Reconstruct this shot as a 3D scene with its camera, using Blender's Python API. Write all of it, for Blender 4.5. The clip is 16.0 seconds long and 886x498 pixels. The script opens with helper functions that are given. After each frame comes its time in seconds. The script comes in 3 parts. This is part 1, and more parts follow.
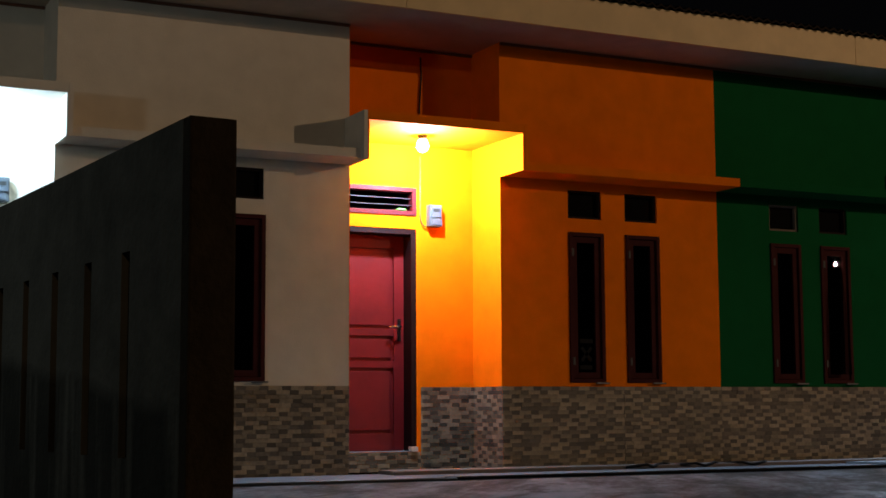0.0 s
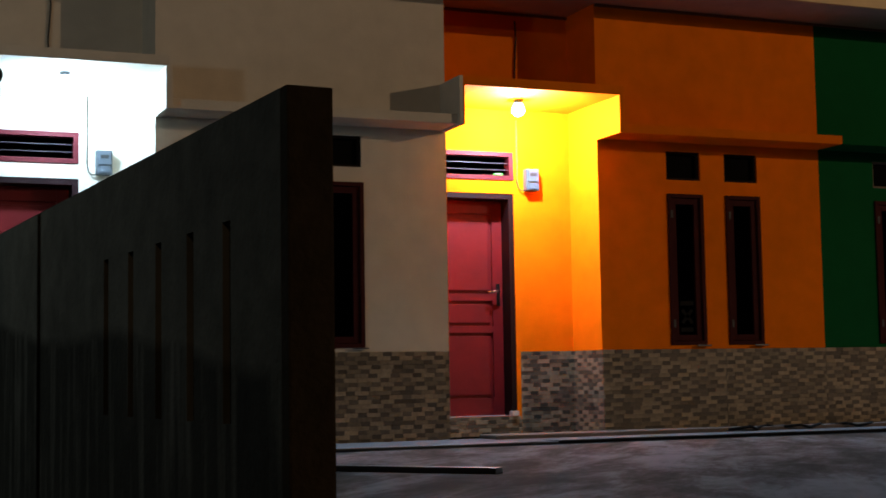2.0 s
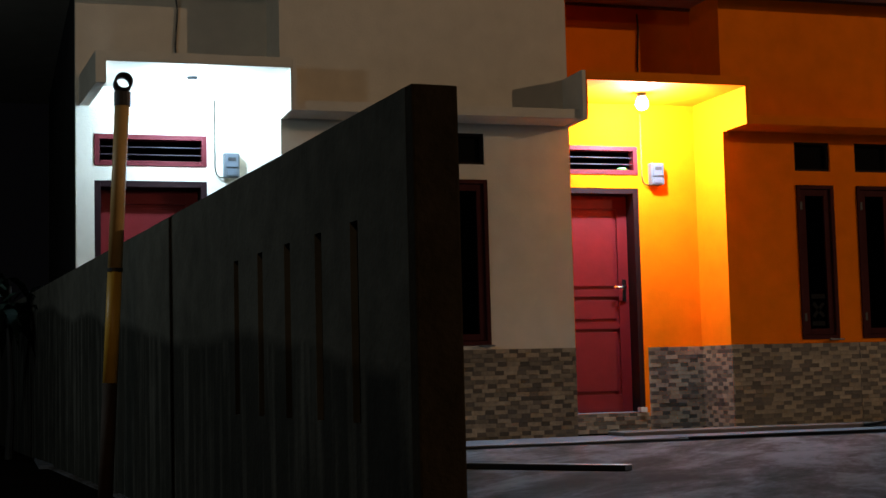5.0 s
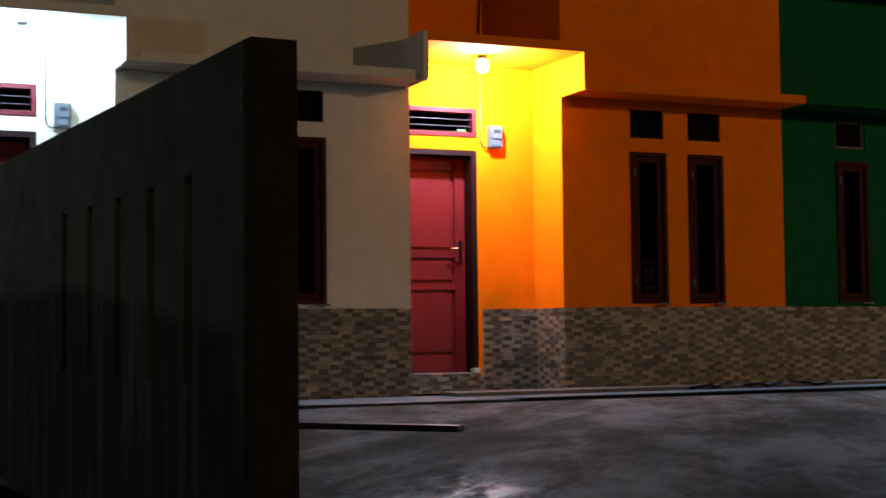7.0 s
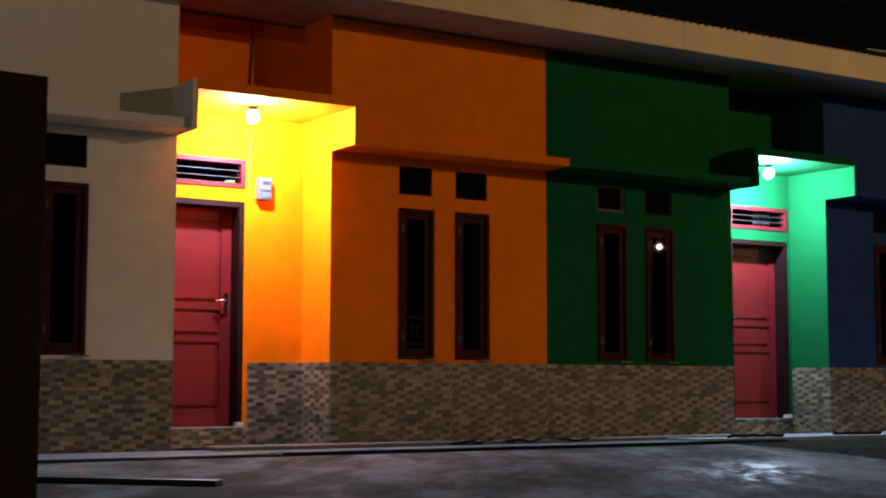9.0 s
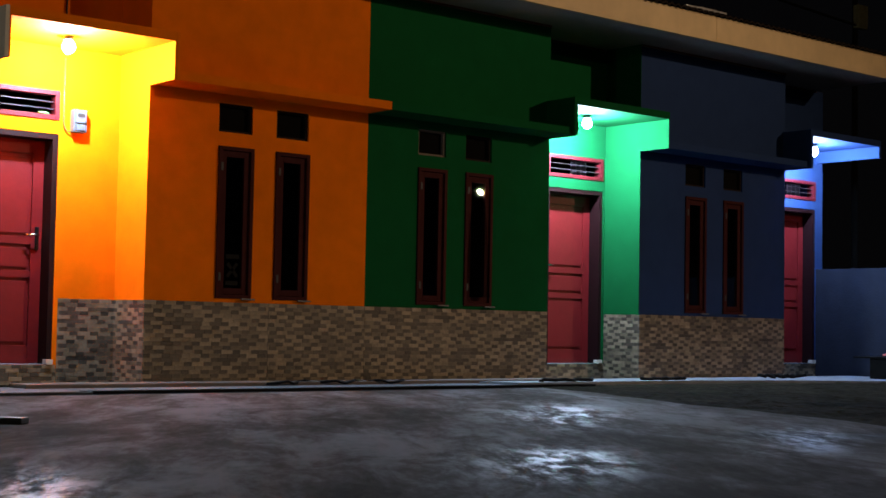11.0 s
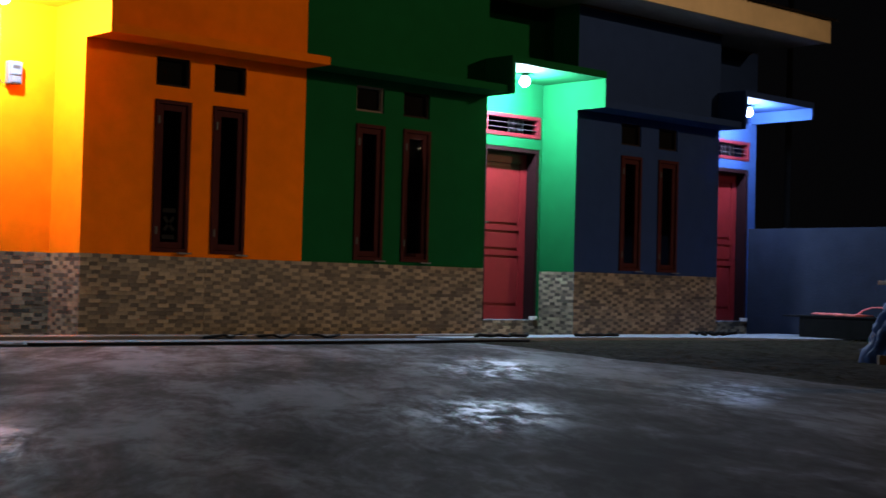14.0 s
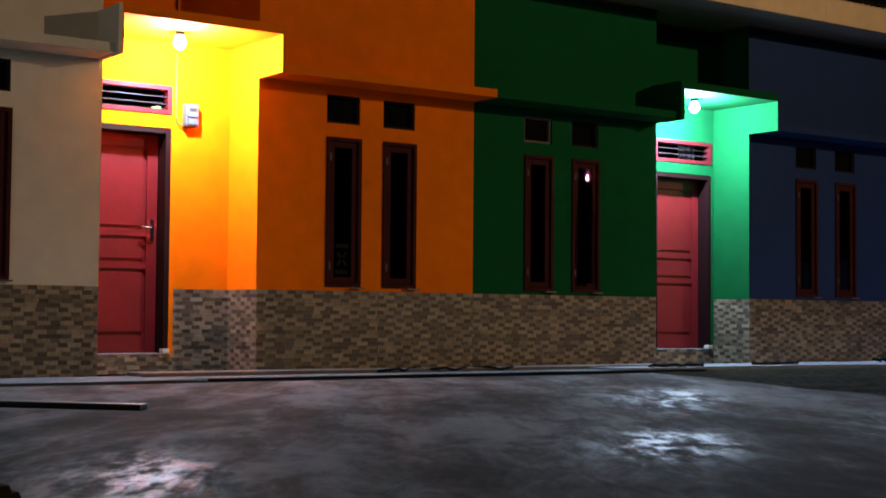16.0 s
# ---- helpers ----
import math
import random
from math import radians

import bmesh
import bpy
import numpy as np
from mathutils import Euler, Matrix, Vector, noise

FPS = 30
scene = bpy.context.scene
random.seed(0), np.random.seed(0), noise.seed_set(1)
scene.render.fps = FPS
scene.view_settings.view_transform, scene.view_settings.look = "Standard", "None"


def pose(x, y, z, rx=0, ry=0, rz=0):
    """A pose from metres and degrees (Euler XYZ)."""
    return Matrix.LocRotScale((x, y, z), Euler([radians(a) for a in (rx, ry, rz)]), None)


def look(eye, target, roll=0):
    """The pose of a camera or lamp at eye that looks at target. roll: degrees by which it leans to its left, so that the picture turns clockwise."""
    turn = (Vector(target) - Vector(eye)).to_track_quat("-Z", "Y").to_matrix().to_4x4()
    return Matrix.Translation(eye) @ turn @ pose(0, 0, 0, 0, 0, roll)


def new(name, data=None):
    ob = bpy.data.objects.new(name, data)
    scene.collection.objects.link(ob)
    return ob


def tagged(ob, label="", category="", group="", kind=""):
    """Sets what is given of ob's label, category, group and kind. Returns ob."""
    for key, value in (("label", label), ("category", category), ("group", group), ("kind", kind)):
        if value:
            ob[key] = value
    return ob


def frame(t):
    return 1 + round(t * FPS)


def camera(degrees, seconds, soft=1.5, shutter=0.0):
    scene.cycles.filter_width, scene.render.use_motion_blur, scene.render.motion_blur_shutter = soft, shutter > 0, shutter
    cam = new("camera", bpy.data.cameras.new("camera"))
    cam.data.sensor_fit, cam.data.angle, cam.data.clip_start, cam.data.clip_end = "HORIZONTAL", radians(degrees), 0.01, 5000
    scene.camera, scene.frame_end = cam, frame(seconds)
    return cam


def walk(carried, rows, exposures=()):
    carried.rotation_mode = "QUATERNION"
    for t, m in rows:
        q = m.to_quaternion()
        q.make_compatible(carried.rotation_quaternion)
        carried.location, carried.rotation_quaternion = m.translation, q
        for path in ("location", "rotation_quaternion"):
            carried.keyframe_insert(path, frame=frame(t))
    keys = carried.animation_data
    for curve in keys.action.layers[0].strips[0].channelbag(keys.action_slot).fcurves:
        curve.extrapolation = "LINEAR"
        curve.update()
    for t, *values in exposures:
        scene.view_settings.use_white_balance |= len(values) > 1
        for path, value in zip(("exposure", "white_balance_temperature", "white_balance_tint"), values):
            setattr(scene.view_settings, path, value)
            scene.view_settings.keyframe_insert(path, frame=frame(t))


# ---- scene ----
cam = camera(33.77, 16.0, shutter=0.5)
# seconds, eye x y z, yaw, pitch, roll
PATH = [
    (0.0, -0.026, -11.416, 0.566, -26.12, 6.20, -0.28),
    (0.5, -0.025, -11.420, 0.563, -25.37, 6.12, -0.51),
    (1.0, -0.027, -11.422, 0.563, -24.04, 5.53, -0.70),
    (1.5, -0.026, -11.424, 0.562, -23.34, 5.17, -0.88),
    (2.0, -0.026, -11.422, 0.563, -22.24, 4.88, -0.93),
    (2.3, -0.022, -11.411, 0.564, -20.66, 4.55, -0.97),
    (2.5, -0.019, -11.404, 0.565, -18.44, 4.54, -0.99),
    (2.7, -0.022, -11.407, 0.565, -17.28, 4.46, -1.06),
    (3.0, -0.025, -11.411, 0.565, -17.02, 4.24, -1.18),
    (5.5, -0.029, -11.401, 0.566, -17.68, 4.91, -1.55),
    (6.0, -0.024, -11.384, 0.567, -18.97, 4.73, -1.33),
    (6.5, -0.020, -11.374, 0.568, -21.55, 3.90, -1.09),
    (7.0, -0.015, -11.364, 0.570, -23.75, 3.15, -0.60),
    (7.2, -0.013, -11.369, 0.568, -24.82, 2.99, -0.31),
    (7.5, -0.010, -11.377, 0.566, -27.49, 2.84, 0.11),
    (7.7, 0.001, -11.367, 0.565, -29.05, 2.81, 0.21),
    (8.0, 0.017, -11.351, 0.562, -30.56, 1.13, 0.36),
    (8.2, 0.014, -11.357, 0.561, -31.53, -0.34, 0.27),
    (8.5, 0.009, -11.366, 0.561, -32.49, 0.56, 0.15),
    (8.6, 0.014, -11.363, 0.560, -32.40, 1.81, 0.14),
    (8.7, 0.019, -11.359, 0.560, -32.21, 3.19, 0.13),
    (8.8, 0.024, -11.355, 0.559, -32.06, 4.07, 0.11),
    (9.0, 0.035, -11.348, 0.558, -32.73, 5.29, 0.08),
    (9.2, 0.040, -11.346, 0.557, -33.52, 5.55, 0.17),
    (9.5, 0.047, -11.343, 0.555, -35.61, 5.12, 0.30),
    (11.8, 0.044, -11.360, 0.555, -40.87, 2.60, 1.30),
    (12.0, 0.043, -11.362, 0.555, -41.35, 2.56, 1.34),
    (12.3, 0.046, -11.373, 0.552, -41.65, 2.49, 1.41),
    (12.5, 0.047, -11.381, 0.549, -42.47, 2.24, 1.46),
    (13.0, 0.014, -11.417, 0.543, -43.21, 1.94, 1.58),
    (13.5, -0.002, -11.438, 0.537, -43.31, 1.71, 1.57),
    (14.0, 0.005, -11.441, 0.534, -42.21, 1.50, 1.49),
    (14.5, 0.015, -11.441, 0.533, -39.41, 1.28, 1.34),
    (15.0, 0.020, -11.435, 0.536, -36.39, 1.11, 1.09),
    (15.5, 0.011, -11.428, 0.534, -35.78, 1.34, 0.76),
    (16.0, 0.019, -11.425, 0.534, -35.49, 2.61, 0.49),
]
walk(cam, [(t, look((x, y, z), (x - math.sin(radians(yaw)) * math.cos(radians(pitch)), y + math.cos(radians(yaw)) * math.cos(radians(pitch)), z + math.sin(radians(pitch))), roll)) for t, x, y, z, yaw, pitch, roll in PATH],
     exposures=[(0.0, -0.12), (5.5, -0.05), (7.0, -0.08), (8.2, -0.08), (9.0, 0.10), (12.0, 0.24), (16.0, 0.28)])

# ---------------------------------------------------------------- world and lights
world = bpy.data.worlds.new("night")
scene.world = world
world.use_nodes = True
world.node_tree.nodes["Background"].inputs["Color"].default_value = (0.75, 0.72, 0.85, 1)
world.node_tree.nodes["Background"].inputs["Strength"].default_value = 0.0016


def point_light(name, at, watts, colour, radius):
    lamp = bpy.data.lights.new(name, "POINT")
    lamp.energy, lamp.color, lamp.shadow_soft_size = watts, colour, radius
    ob = new(name, lamp)
    ob.matrix_world = pose(*at)
    return ob


STREET = (19.1, -14.0, 6.24)
lamp = bpy.data.lights.new("street_light", "SPOT")
lamp.energy, lamp.color, lamp.shadow_soft_size, lamp.spot_size, lamp.spot_blend = 2500, (1.0, 0.67, 0.41), 0.03, radians(100), 1.0
new("street_light", lamp).matrix_world = look(STREET, (3.0, 0.0, 3.5))
# added unseen fill lamps: behind the camera down the road; beside the wall's lane face
point_light("road_fill", (-3.0, -26.0, 7.0), 650, (1.0, 0.67, 0.38), 0.04)
point_light("lane_fill", (-3.2, -3.9, 2.9), 92, (0.80, 0.96, 0.98), 0.2)
# unseen lamp added to brighten the neighbour building's pale wall
lamp = bpy.data.lights.new("neighbour_fill", "SPOT")
lamp.energy, lamp.color, lamp.shadow_soft_size, lamp.spot_size, lamp.spot_blend = 420, (1.0, 0.86, 0.6), 0.1, radians(70), 0.8
new("neighbour_fill", lamp).matrix_world = look((24.5, -6.0, 7.5), (29.0, 4.0, 6.5))
BULBS = {
    "white": ((1.51, 0.05, 2.86), 100, (0.49, 0.75, 1.0)),
    "orange": ((5.40, 0.05, 2.86), 300, (0.52, 0.75, 1.0)),
    "green": ((11.60, 0.05, 2.86), 460, (0.58, 0.74, 1.0)),
    "blue": ((15.75, 0.03, 2.93), 270, (0.44, 0.63, 1.0)),
}
for key, (at, watts, colour) in BULBS.items():
    point_light("bulb_light", (at[0], at[1], at[2] - 0.08), watts, colour, 0.03)


# ---------------------------------------------------------------- materials
def material(name, colour, rough=0.6, metal=0.0, grain=8.0, vary=0.25, bump=0.15, fine=120.0, emission=0.0, glow=None, spec=0.5, island=None):
    """A painted or raw surface: two scales of tone, fine relief."""
    m = bpy.data.materials.new(name)
    m.use_nodes = True
    n, l = m.node_tree.nodes, m.node_tree.links
    b = n["Principled BSDF"]
    b.inputs["Roughness"].default_value, b.inputs["Metallic"].default_value = rough, metal
    b.inputs["Specular IOR Level"].default_value = spec
    co = n.new("ShaderNodeTexCoord")
    big, small = n.new("ShaderNodeTexNoise"), n.new("ShaderNodeTexNoise")
    big.inputs["Scale"].default_value, small.inputs["Scale"].default_value = grain * 0.15, grain
    big.inputs["Detail"].default_value = small.inputs["Detail"].default_value = 5
    for tex in (big, small):
        l.new(co.outputs["Object"], tex.inputs["Vector"])
    both = n.new("ShaderNodeMath")
    l.new(big.outputs["Fac"], both.inputs[0]), l.new(small.outputs["Fac"], both.inputs[1])
    ramp = n.new("ShaderNodeMapRange")
    ramp.inputs["From Min"].default_value, ramp.inputs["From Max"].default_value = 0.65, 1.35
    ramp.inputs["To Min"].default_value, ramp.inputs["To Max"].default_value = 1 - vary, 1 + vary
    l.new(both.outputs[0], ramp.inputs["Value"])
    value = ramp.outputs["Result"]
    if island:
        src = n.new("ShaderNodeObjectInfo" if island == "object" else "ShaderNodeNewGeometry")
        span = n.new("ShaderNodeMapRange")
        span.inputs["To Min"].default_value, span.inputs["To Max"].default_value = 0.55, 1.45
        l.new(src.outputs["Random" if island == "object" else "Random Per Island"], span.inputs["Value"])
        times = n.new("ShaderNodeMath")
        times.operation = "MULTIPLY"
        l.new(span.outputs["Result"], times.inputs[0]), l.new(value, times.inputs[1])
        value = times.outputs[0]
    tone = n.new("ShaderNodeVectorMath")
    tone.operation = "SCALE"
    tone.inputs[0].default_value = colour
    l.new(value, tone.inputs["Scale"])
    l.new(tone.outputs[0], b.inputs["Base Color"])
    if bump:
        tex, bm_ = n.new("ShaderNodeTexNoise"), n.new("ShaderNodeBump")
        tex.inputs["Scale"].default_value, tex.inputs["Detail"].default_value = fine, 4
        bm_.inputs["Strength"].default_value, bm_.inputs["Distance"].default_value = bump, 0.01
        l.new(co.outputs["Object"], tex.inputs["Vector"])
        l.new(tex.outputs["Fac"], bm_.inputs["Height"]), l.new(bm_.outputs["Normal"], b.inputs["Normal"])
    if emission:
        b.inputs["Emission Color"].default_value = (*(glow or colour), 1)
        b.inputs["Emission Strength"].default_value = emission
    return m


def ground_material():
    """Trowelled concrete: cloudy grey stains drawn out along the fall, fine grit, and three worn patches left smooth and wet."""
    m = bpy.data.materials.new("yard_concrete")
    m.use_nodes = True
    n, l = m.node_tree.nodes, m.node_tree.links
    b = n["Principled BSDF"]
    b.inputs["Specular Tint"].default_value = (0.56, 0.66, 1.0, 1)
    co = n.new("ShaderNodeTexCoord")
    lie = n.new("ShaderNodeMapping")
    lie.vector_type = "TEXTURE"
    lie.inputs["Rotation"].default_value, lie.inputs["Scale"].default_value = (0, 0, radians(-35)), (0.75, 2.5, 1)
    l.new(co.outputs["Object"], lie.inputs["Vector"])

    def cloud(scale, detail, rough, warp, vector=None):
        t = n.new("ShaderNodeTexNoise")
        t.inputs["Scale"].default_value, t.inputs["Detail"].default_value = scale, detail
        t.inputs["Roughness"].default_value, t.inputs["Distortion"].default_value = rough, warp
        l.new(vector or lie.outputs["Vector"], t.inputs["Vector"])
        return t.outputs["Fac"]

    def math_(op, a, c, d=None):
        t = n.new("ShaderNodeMath")
        t.operation = op
        for socket, v in zip(t.inputs, (a, c, d)):
            if isinstance(v, (int, float)):
                socket.default_value = v
            elif v is not None:
                l.new(v, socket)
        return t.outputs[0]

    def span(v, a, c, d, e):
        t = n.new("ShaderNodeMapRange")
        t.interpolation_type = "SMOOTHSTEP"
        for key, x in zip(("From Min", "From Max", "To Min", "To Max"), (a, c, d, e)):
            t.inputs[key].default_value = x
        l.new(v, t.inputs["Value"])
        return t.outputs["Result"]

    big, mid, fine = cloud(0.7, 8, 0.6, 0.6), cloud(2.6, 8, 0.66, 0.8), cloud(11, 6, 0.7, 0.4)
    grit = cloud(70, 4, 0.65, 0, co.outputs["Object"])
    tone = math_("MULTIPLY_ADD", fine, 0.35, math_("MULTIPLY_ADD", mid, 0.7, big))
    ramp = n.new("ShaderNodeValToRGB")
    stops = ramp.color_ramp.elements
    stops[0].position, stops[0].color = 0.0, (0.043, 0.035, 0.030, 1)
    stops[1].position, stops[1].color = 1.0, (0.175, 0.172, 0.186, 1)
    stops.new(0.45).color = (0.080, 0.072, 0.068, 1)
    l.new(span(tone, 0.80, 1.30, 0.0, 1.0), ramp.inputs["Fac"]), l.new(ramp.outputs["Color"], b.inputs["Base Color"])
    wet = None
    for x, y, turn, wide, lengthwise in ((1.95, -7.0, -24, 0.42, 1.3), (4.35, -6.9, -44, 0.55, 1.25), (6.5, -6.55, -53, 0.42, 1.5), (6.9, -4.4, -45, 0.6, 1.8)):
        patch = n.new("ShaderNodeMapping")
        patch.vector_type = "TEXTURE"
        patch.inputs["Location"].default_value, patch.inputs["Rotation"].default_value, patch.inputs["Scale"].default_value = (x, y, 0), (0, 0, radians(turn)), (wide, lengthwise, 1)
        l.new(co.outputs["Object"], patch.inputs["Vector"])
        far = n.new("ShaderNodeVectorMath")
        far.operation = "LENGTH"
        l.new(patch.outputs["Vector"], far.inputs[0])
        one = span(far.outputs["Value"], 0.1, 1.25, 1.0, 0.0)
        wet = one if wet is None else math_("MAXIMUM", wet, one)
    worn = math_("MULTIPLY", wet, span(math_("MULTIPLY_ADD", fine, 0.9, mid), 0.78, 1.15, 0.0, 1.0))
    l.new(span(worn, 0.0, 1.0, 0.78, 0.42), b.inputs["Roughness"])
    l.new(math_("MULTIPLY_ADD", worn, 0.24, span(tone, 0.90, 1.28, 0.02, 0.08)), b.inputs["Specular IOR Level"])
    bump = n.new("ShaderNodeBump")
    bump.inputs["Strength"].default_value, bump.inputs["Distance"].default_value = 0.3, 0.004
    l.new(math_("MULTIPLY_ADD", mid, 0.35, grit), bump.inputs["Height"])
    l.new(bump.outputs["Normal"], b.inputs["Normal"])
    return m


def glass_material():
    m = bpy.data.materials.new("window_glass")
    m.use_nodes = True
    b = m.node_tree.nodes["Principled BSDF"]
    b.inputs["Base Color"].default_value = (0.55, 0.6, 0.6, 1)
    b.inputs["Roughness"].default_value, b.inputs["Transmission Weight"].default_value = 0.0, 1.0
    return m


PAINT = {
    "white": material("cream_paint", (0.66, 0.60, 0.50), 0.85, spec=0.1, grain=5, vary=0.1, bump=0.2, fine=60),
    "orange": material("orange_paint", (0.86, 0.190, 0.001), 0.85, spec=0.06, grain=5, vary=0.13, bump=0.2, fine=60),
    "green": material("green_paint", (0.004, 0.088, 0.025), 0.85, spec=0.06, grain=5, vary=0.1, bump=0.2, fine=60),
    "blue": material("slate_blue_paint", (0.023, 0.048, 0.138), 0.85, spec=0.06, grain=5, vary=0.1, bump=0.2, fine=60),
}
TILES = [material("stone_tile", c, 0.5, grain=40, vary=0.35, bump=0.3, fine=90, island="island") for c in ((0.225, 0.180, 0.122), (0.074, 0.060, 0.044))]
TILE_PIECES = [material("stone_tile_piece", c, 0.5, grain=40, vary=0.35, bump=0.3, fine=90, island="object") for c in ((0.225, 0.180, 0.122), (0.074, 0.060, 0.044))]
GROUT = material("grout", (0.11, 0.105, 0.10), 0.9, grain=20)
RED_WOOD = material("red_painted_wood", (0.155, 0.0105, 0.012), 0.42, spec=0.25, grain=10, vary=0.12, bump=0.08, fine=40)
RED_FRAME = material("red_painted_frame", (0.095, 0.007, 0.011), 0.6, spec=0.2, grain=10, vary=0.12, bump=0.08, fine=40)
DOOR_FRAME = material("dark_maroon_frame", (0.013, 0.0028, 0.0035), 0.6, spec=0.15, grain=10, vary=0.15, bump=0.08, fine=40)
BROWN = material("brown_red_frame", (0.052, 0.0135, 0.0135), 0.7, spec=0.05, grain=12, vary=0.2, bump=0.1, fine=50)
# near-black colour carries the shade inside rooms and vents
SHADE_BLACK = material("interior_shade", (0.003, 0.003, 0.003), 0.95, spec=0.1)
GLASS = glass_material()
CHROME = material("chrome", (0.75, 0.75, 0.75), 0.18, metal=1.0, vary=0.05, bump=0)
CONCRETE = ground_material()
APRON = material("pale_cement", (0.18, 0.20, 0.23), 0.7, grain=6, vary=0.3, bump=0.3, fine=40)
STRIP_CEMENT = material("grey_cement_strip", (0.11, 0.115, 0.13), 0.8, spec=0.2, grain=6, vary=0.35, bump=0.3, fine=40)
PALE = material("pale_plaster", (0.6, 0.56, 0.5), 0.8, grain=10, vary=0.2)
KERB = material("brown_cement", (0.11, 0.085, 0.07), 0.8, grain=8, vary=0.35, bump=0.4, fine=40)
SOIL = material("damp_soil", (0.020, 0.017, 0.011), 0.95, spec=0.02, grain=14, vary=0.6, bump=0.8, fine=30)
LANE = material("lane_earth", (0.007, 0.005, 0.0036), 0.95, spec=0.02, grain=6, vary=0.5, bump=0.6, fine=25)
CREAM = material("cream_fascia", (0.72, 0.54, 0.29), 0.6, grain=5, vary=0.12, bump=0.1)
VENT_FRAME = material("dark_vent_frame", (0.018, 0.012, 0.011), 0.7, spec=0.1)
VENT_GREY = material("bare_grey_vent_frame", (0.17, 0.14, 0.12), 0.7, spec=0.1, grain=12)
SOFFIT = material("soffit_board", (0.46, 0.40, 0.34), 0.8, grain=5, vary=0.15)
TRIM = material("dark_trim", (0.17, 0.07, 0.04), 0.6, grain=8)
ROOF = material("dark_roof_tile", (0.02, 0.015, 0.012), 0.9, spec=0.1, grain=8, vary=0.3)
PLASTIC = material("grey_plastic", (0.075, 0.085, 0.095), 0.4, vary=0.06, bump=0)
CLEAR = material("pale_cover", (0.11, 0.125, 0.145), 0.25, vary=0.04, bump=0)
PLASTIC_DIM = material("dull_tape", (0.011, 0.010, 0.009), 0.8, spec=0.1, vary=0.1, bump=0)
CABLE_GREY = material("grey_cable", (0.05, 0.035, 0.012), 0.6, vary=0.1, bump=0)
CABLE = material("black_cable", (0.02, 0.02, 0.02), 0.5, bump=0)
BLACK = material("black_wood", (0.006, 0.006, 0.006), 0.9, spec=0.1, grain=10, vary=0.3)
WET_PLANK = material("wet_dark_plank", (0.016, 0.015, 0.015), 0.38, spec=0.6, grain=10, vary=0.3, bump=0.2, fine=40)
PVC = material("ochre_pipe", (0.62, 0.40, 0.15), 0.5, grain=10, vary=0.2, bump=0.1)
PVC_MID = material("yellow_ochre_pipe", (0.8, 0.46, 0.06), 0.45, grain=10, vary=0.2, bump=0.1)
PVC_DARK = material("dark_brown_pipe", (0.04, 0.022, 0.012), 0.8, grain=14, vary=0.4)
WOOD = material("raw_timber", (0.14, 0.075, 0.035), 0.7, grain=12, vary=0.3, bump=0.3)
TARP = material("blue_tarpaulin", (0.022, 0.045, 0.125), 0.6, spec=0.2, grain=9, vary=0.5, bump=0.3)
PINK = material("pink_cloth", (0.75, 0.16, 0.14), 0.8, grain=10, vary=0.15)
LEAF = material("leaf", (0.010, 0.018, 0.010), 0.7, spec=0.1, grain=10, vary=0.3)
CEMENT = material("grey_render", (0.22, 0.22, 0.20), 0.85, grain=3, vary=0.45, bump=0.4, fine=30)
BLUE_WALL = material("blue_grey_render", (0.021, 0.025, 0.038), 0.9, spec=0.05, grain=4, vary=0.2, bump=0.3, fine=40)
BULB = {k: material("bulb_glow_" + k, (0.9, 0.9, 0.9), 0.4, bump=0, emission=60.0, glow=v[2]) for k, v in BULBS.items()}


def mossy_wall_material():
    """Old bare render with pale runs; uneven sloping shadow painted over its foot."""
    m = material("mossy_shadowed_render", (0.10, 0.096, 0.08), 0.9, spec=0.1, grain=7, vary=0.35, bump=0.5, fine=35)
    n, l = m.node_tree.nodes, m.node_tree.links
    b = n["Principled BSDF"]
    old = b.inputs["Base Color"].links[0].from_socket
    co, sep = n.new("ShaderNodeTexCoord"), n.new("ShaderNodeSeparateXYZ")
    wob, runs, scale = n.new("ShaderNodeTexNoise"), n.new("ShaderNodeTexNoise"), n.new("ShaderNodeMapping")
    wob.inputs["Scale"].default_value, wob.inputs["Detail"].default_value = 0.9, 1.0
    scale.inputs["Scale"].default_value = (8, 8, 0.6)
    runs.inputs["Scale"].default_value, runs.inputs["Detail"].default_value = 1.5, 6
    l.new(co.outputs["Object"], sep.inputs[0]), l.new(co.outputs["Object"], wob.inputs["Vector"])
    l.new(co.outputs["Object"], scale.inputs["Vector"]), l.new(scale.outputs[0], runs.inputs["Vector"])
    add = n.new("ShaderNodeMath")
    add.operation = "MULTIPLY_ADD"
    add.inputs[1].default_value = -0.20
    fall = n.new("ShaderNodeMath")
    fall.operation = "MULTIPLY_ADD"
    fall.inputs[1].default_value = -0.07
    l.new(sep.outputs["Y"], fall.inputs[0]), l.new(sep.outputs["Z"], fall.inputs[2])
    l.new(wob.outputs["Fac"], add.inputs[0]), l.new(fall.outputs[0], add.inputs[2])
    # edge of the painted shadow, dropping towards the near end
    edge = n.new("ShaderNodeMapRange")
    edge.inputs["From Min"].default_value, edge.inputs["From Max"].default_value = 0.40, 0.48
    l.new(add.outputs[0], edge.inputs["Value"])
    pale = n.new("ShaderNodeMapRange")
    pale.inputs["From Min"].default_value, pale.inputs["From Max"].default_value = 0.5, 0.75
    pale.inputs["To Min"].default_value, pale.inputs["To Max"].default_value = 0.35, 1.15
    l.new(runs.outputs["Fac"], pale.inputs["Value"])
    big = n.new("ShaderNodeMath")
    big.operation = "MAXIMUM"
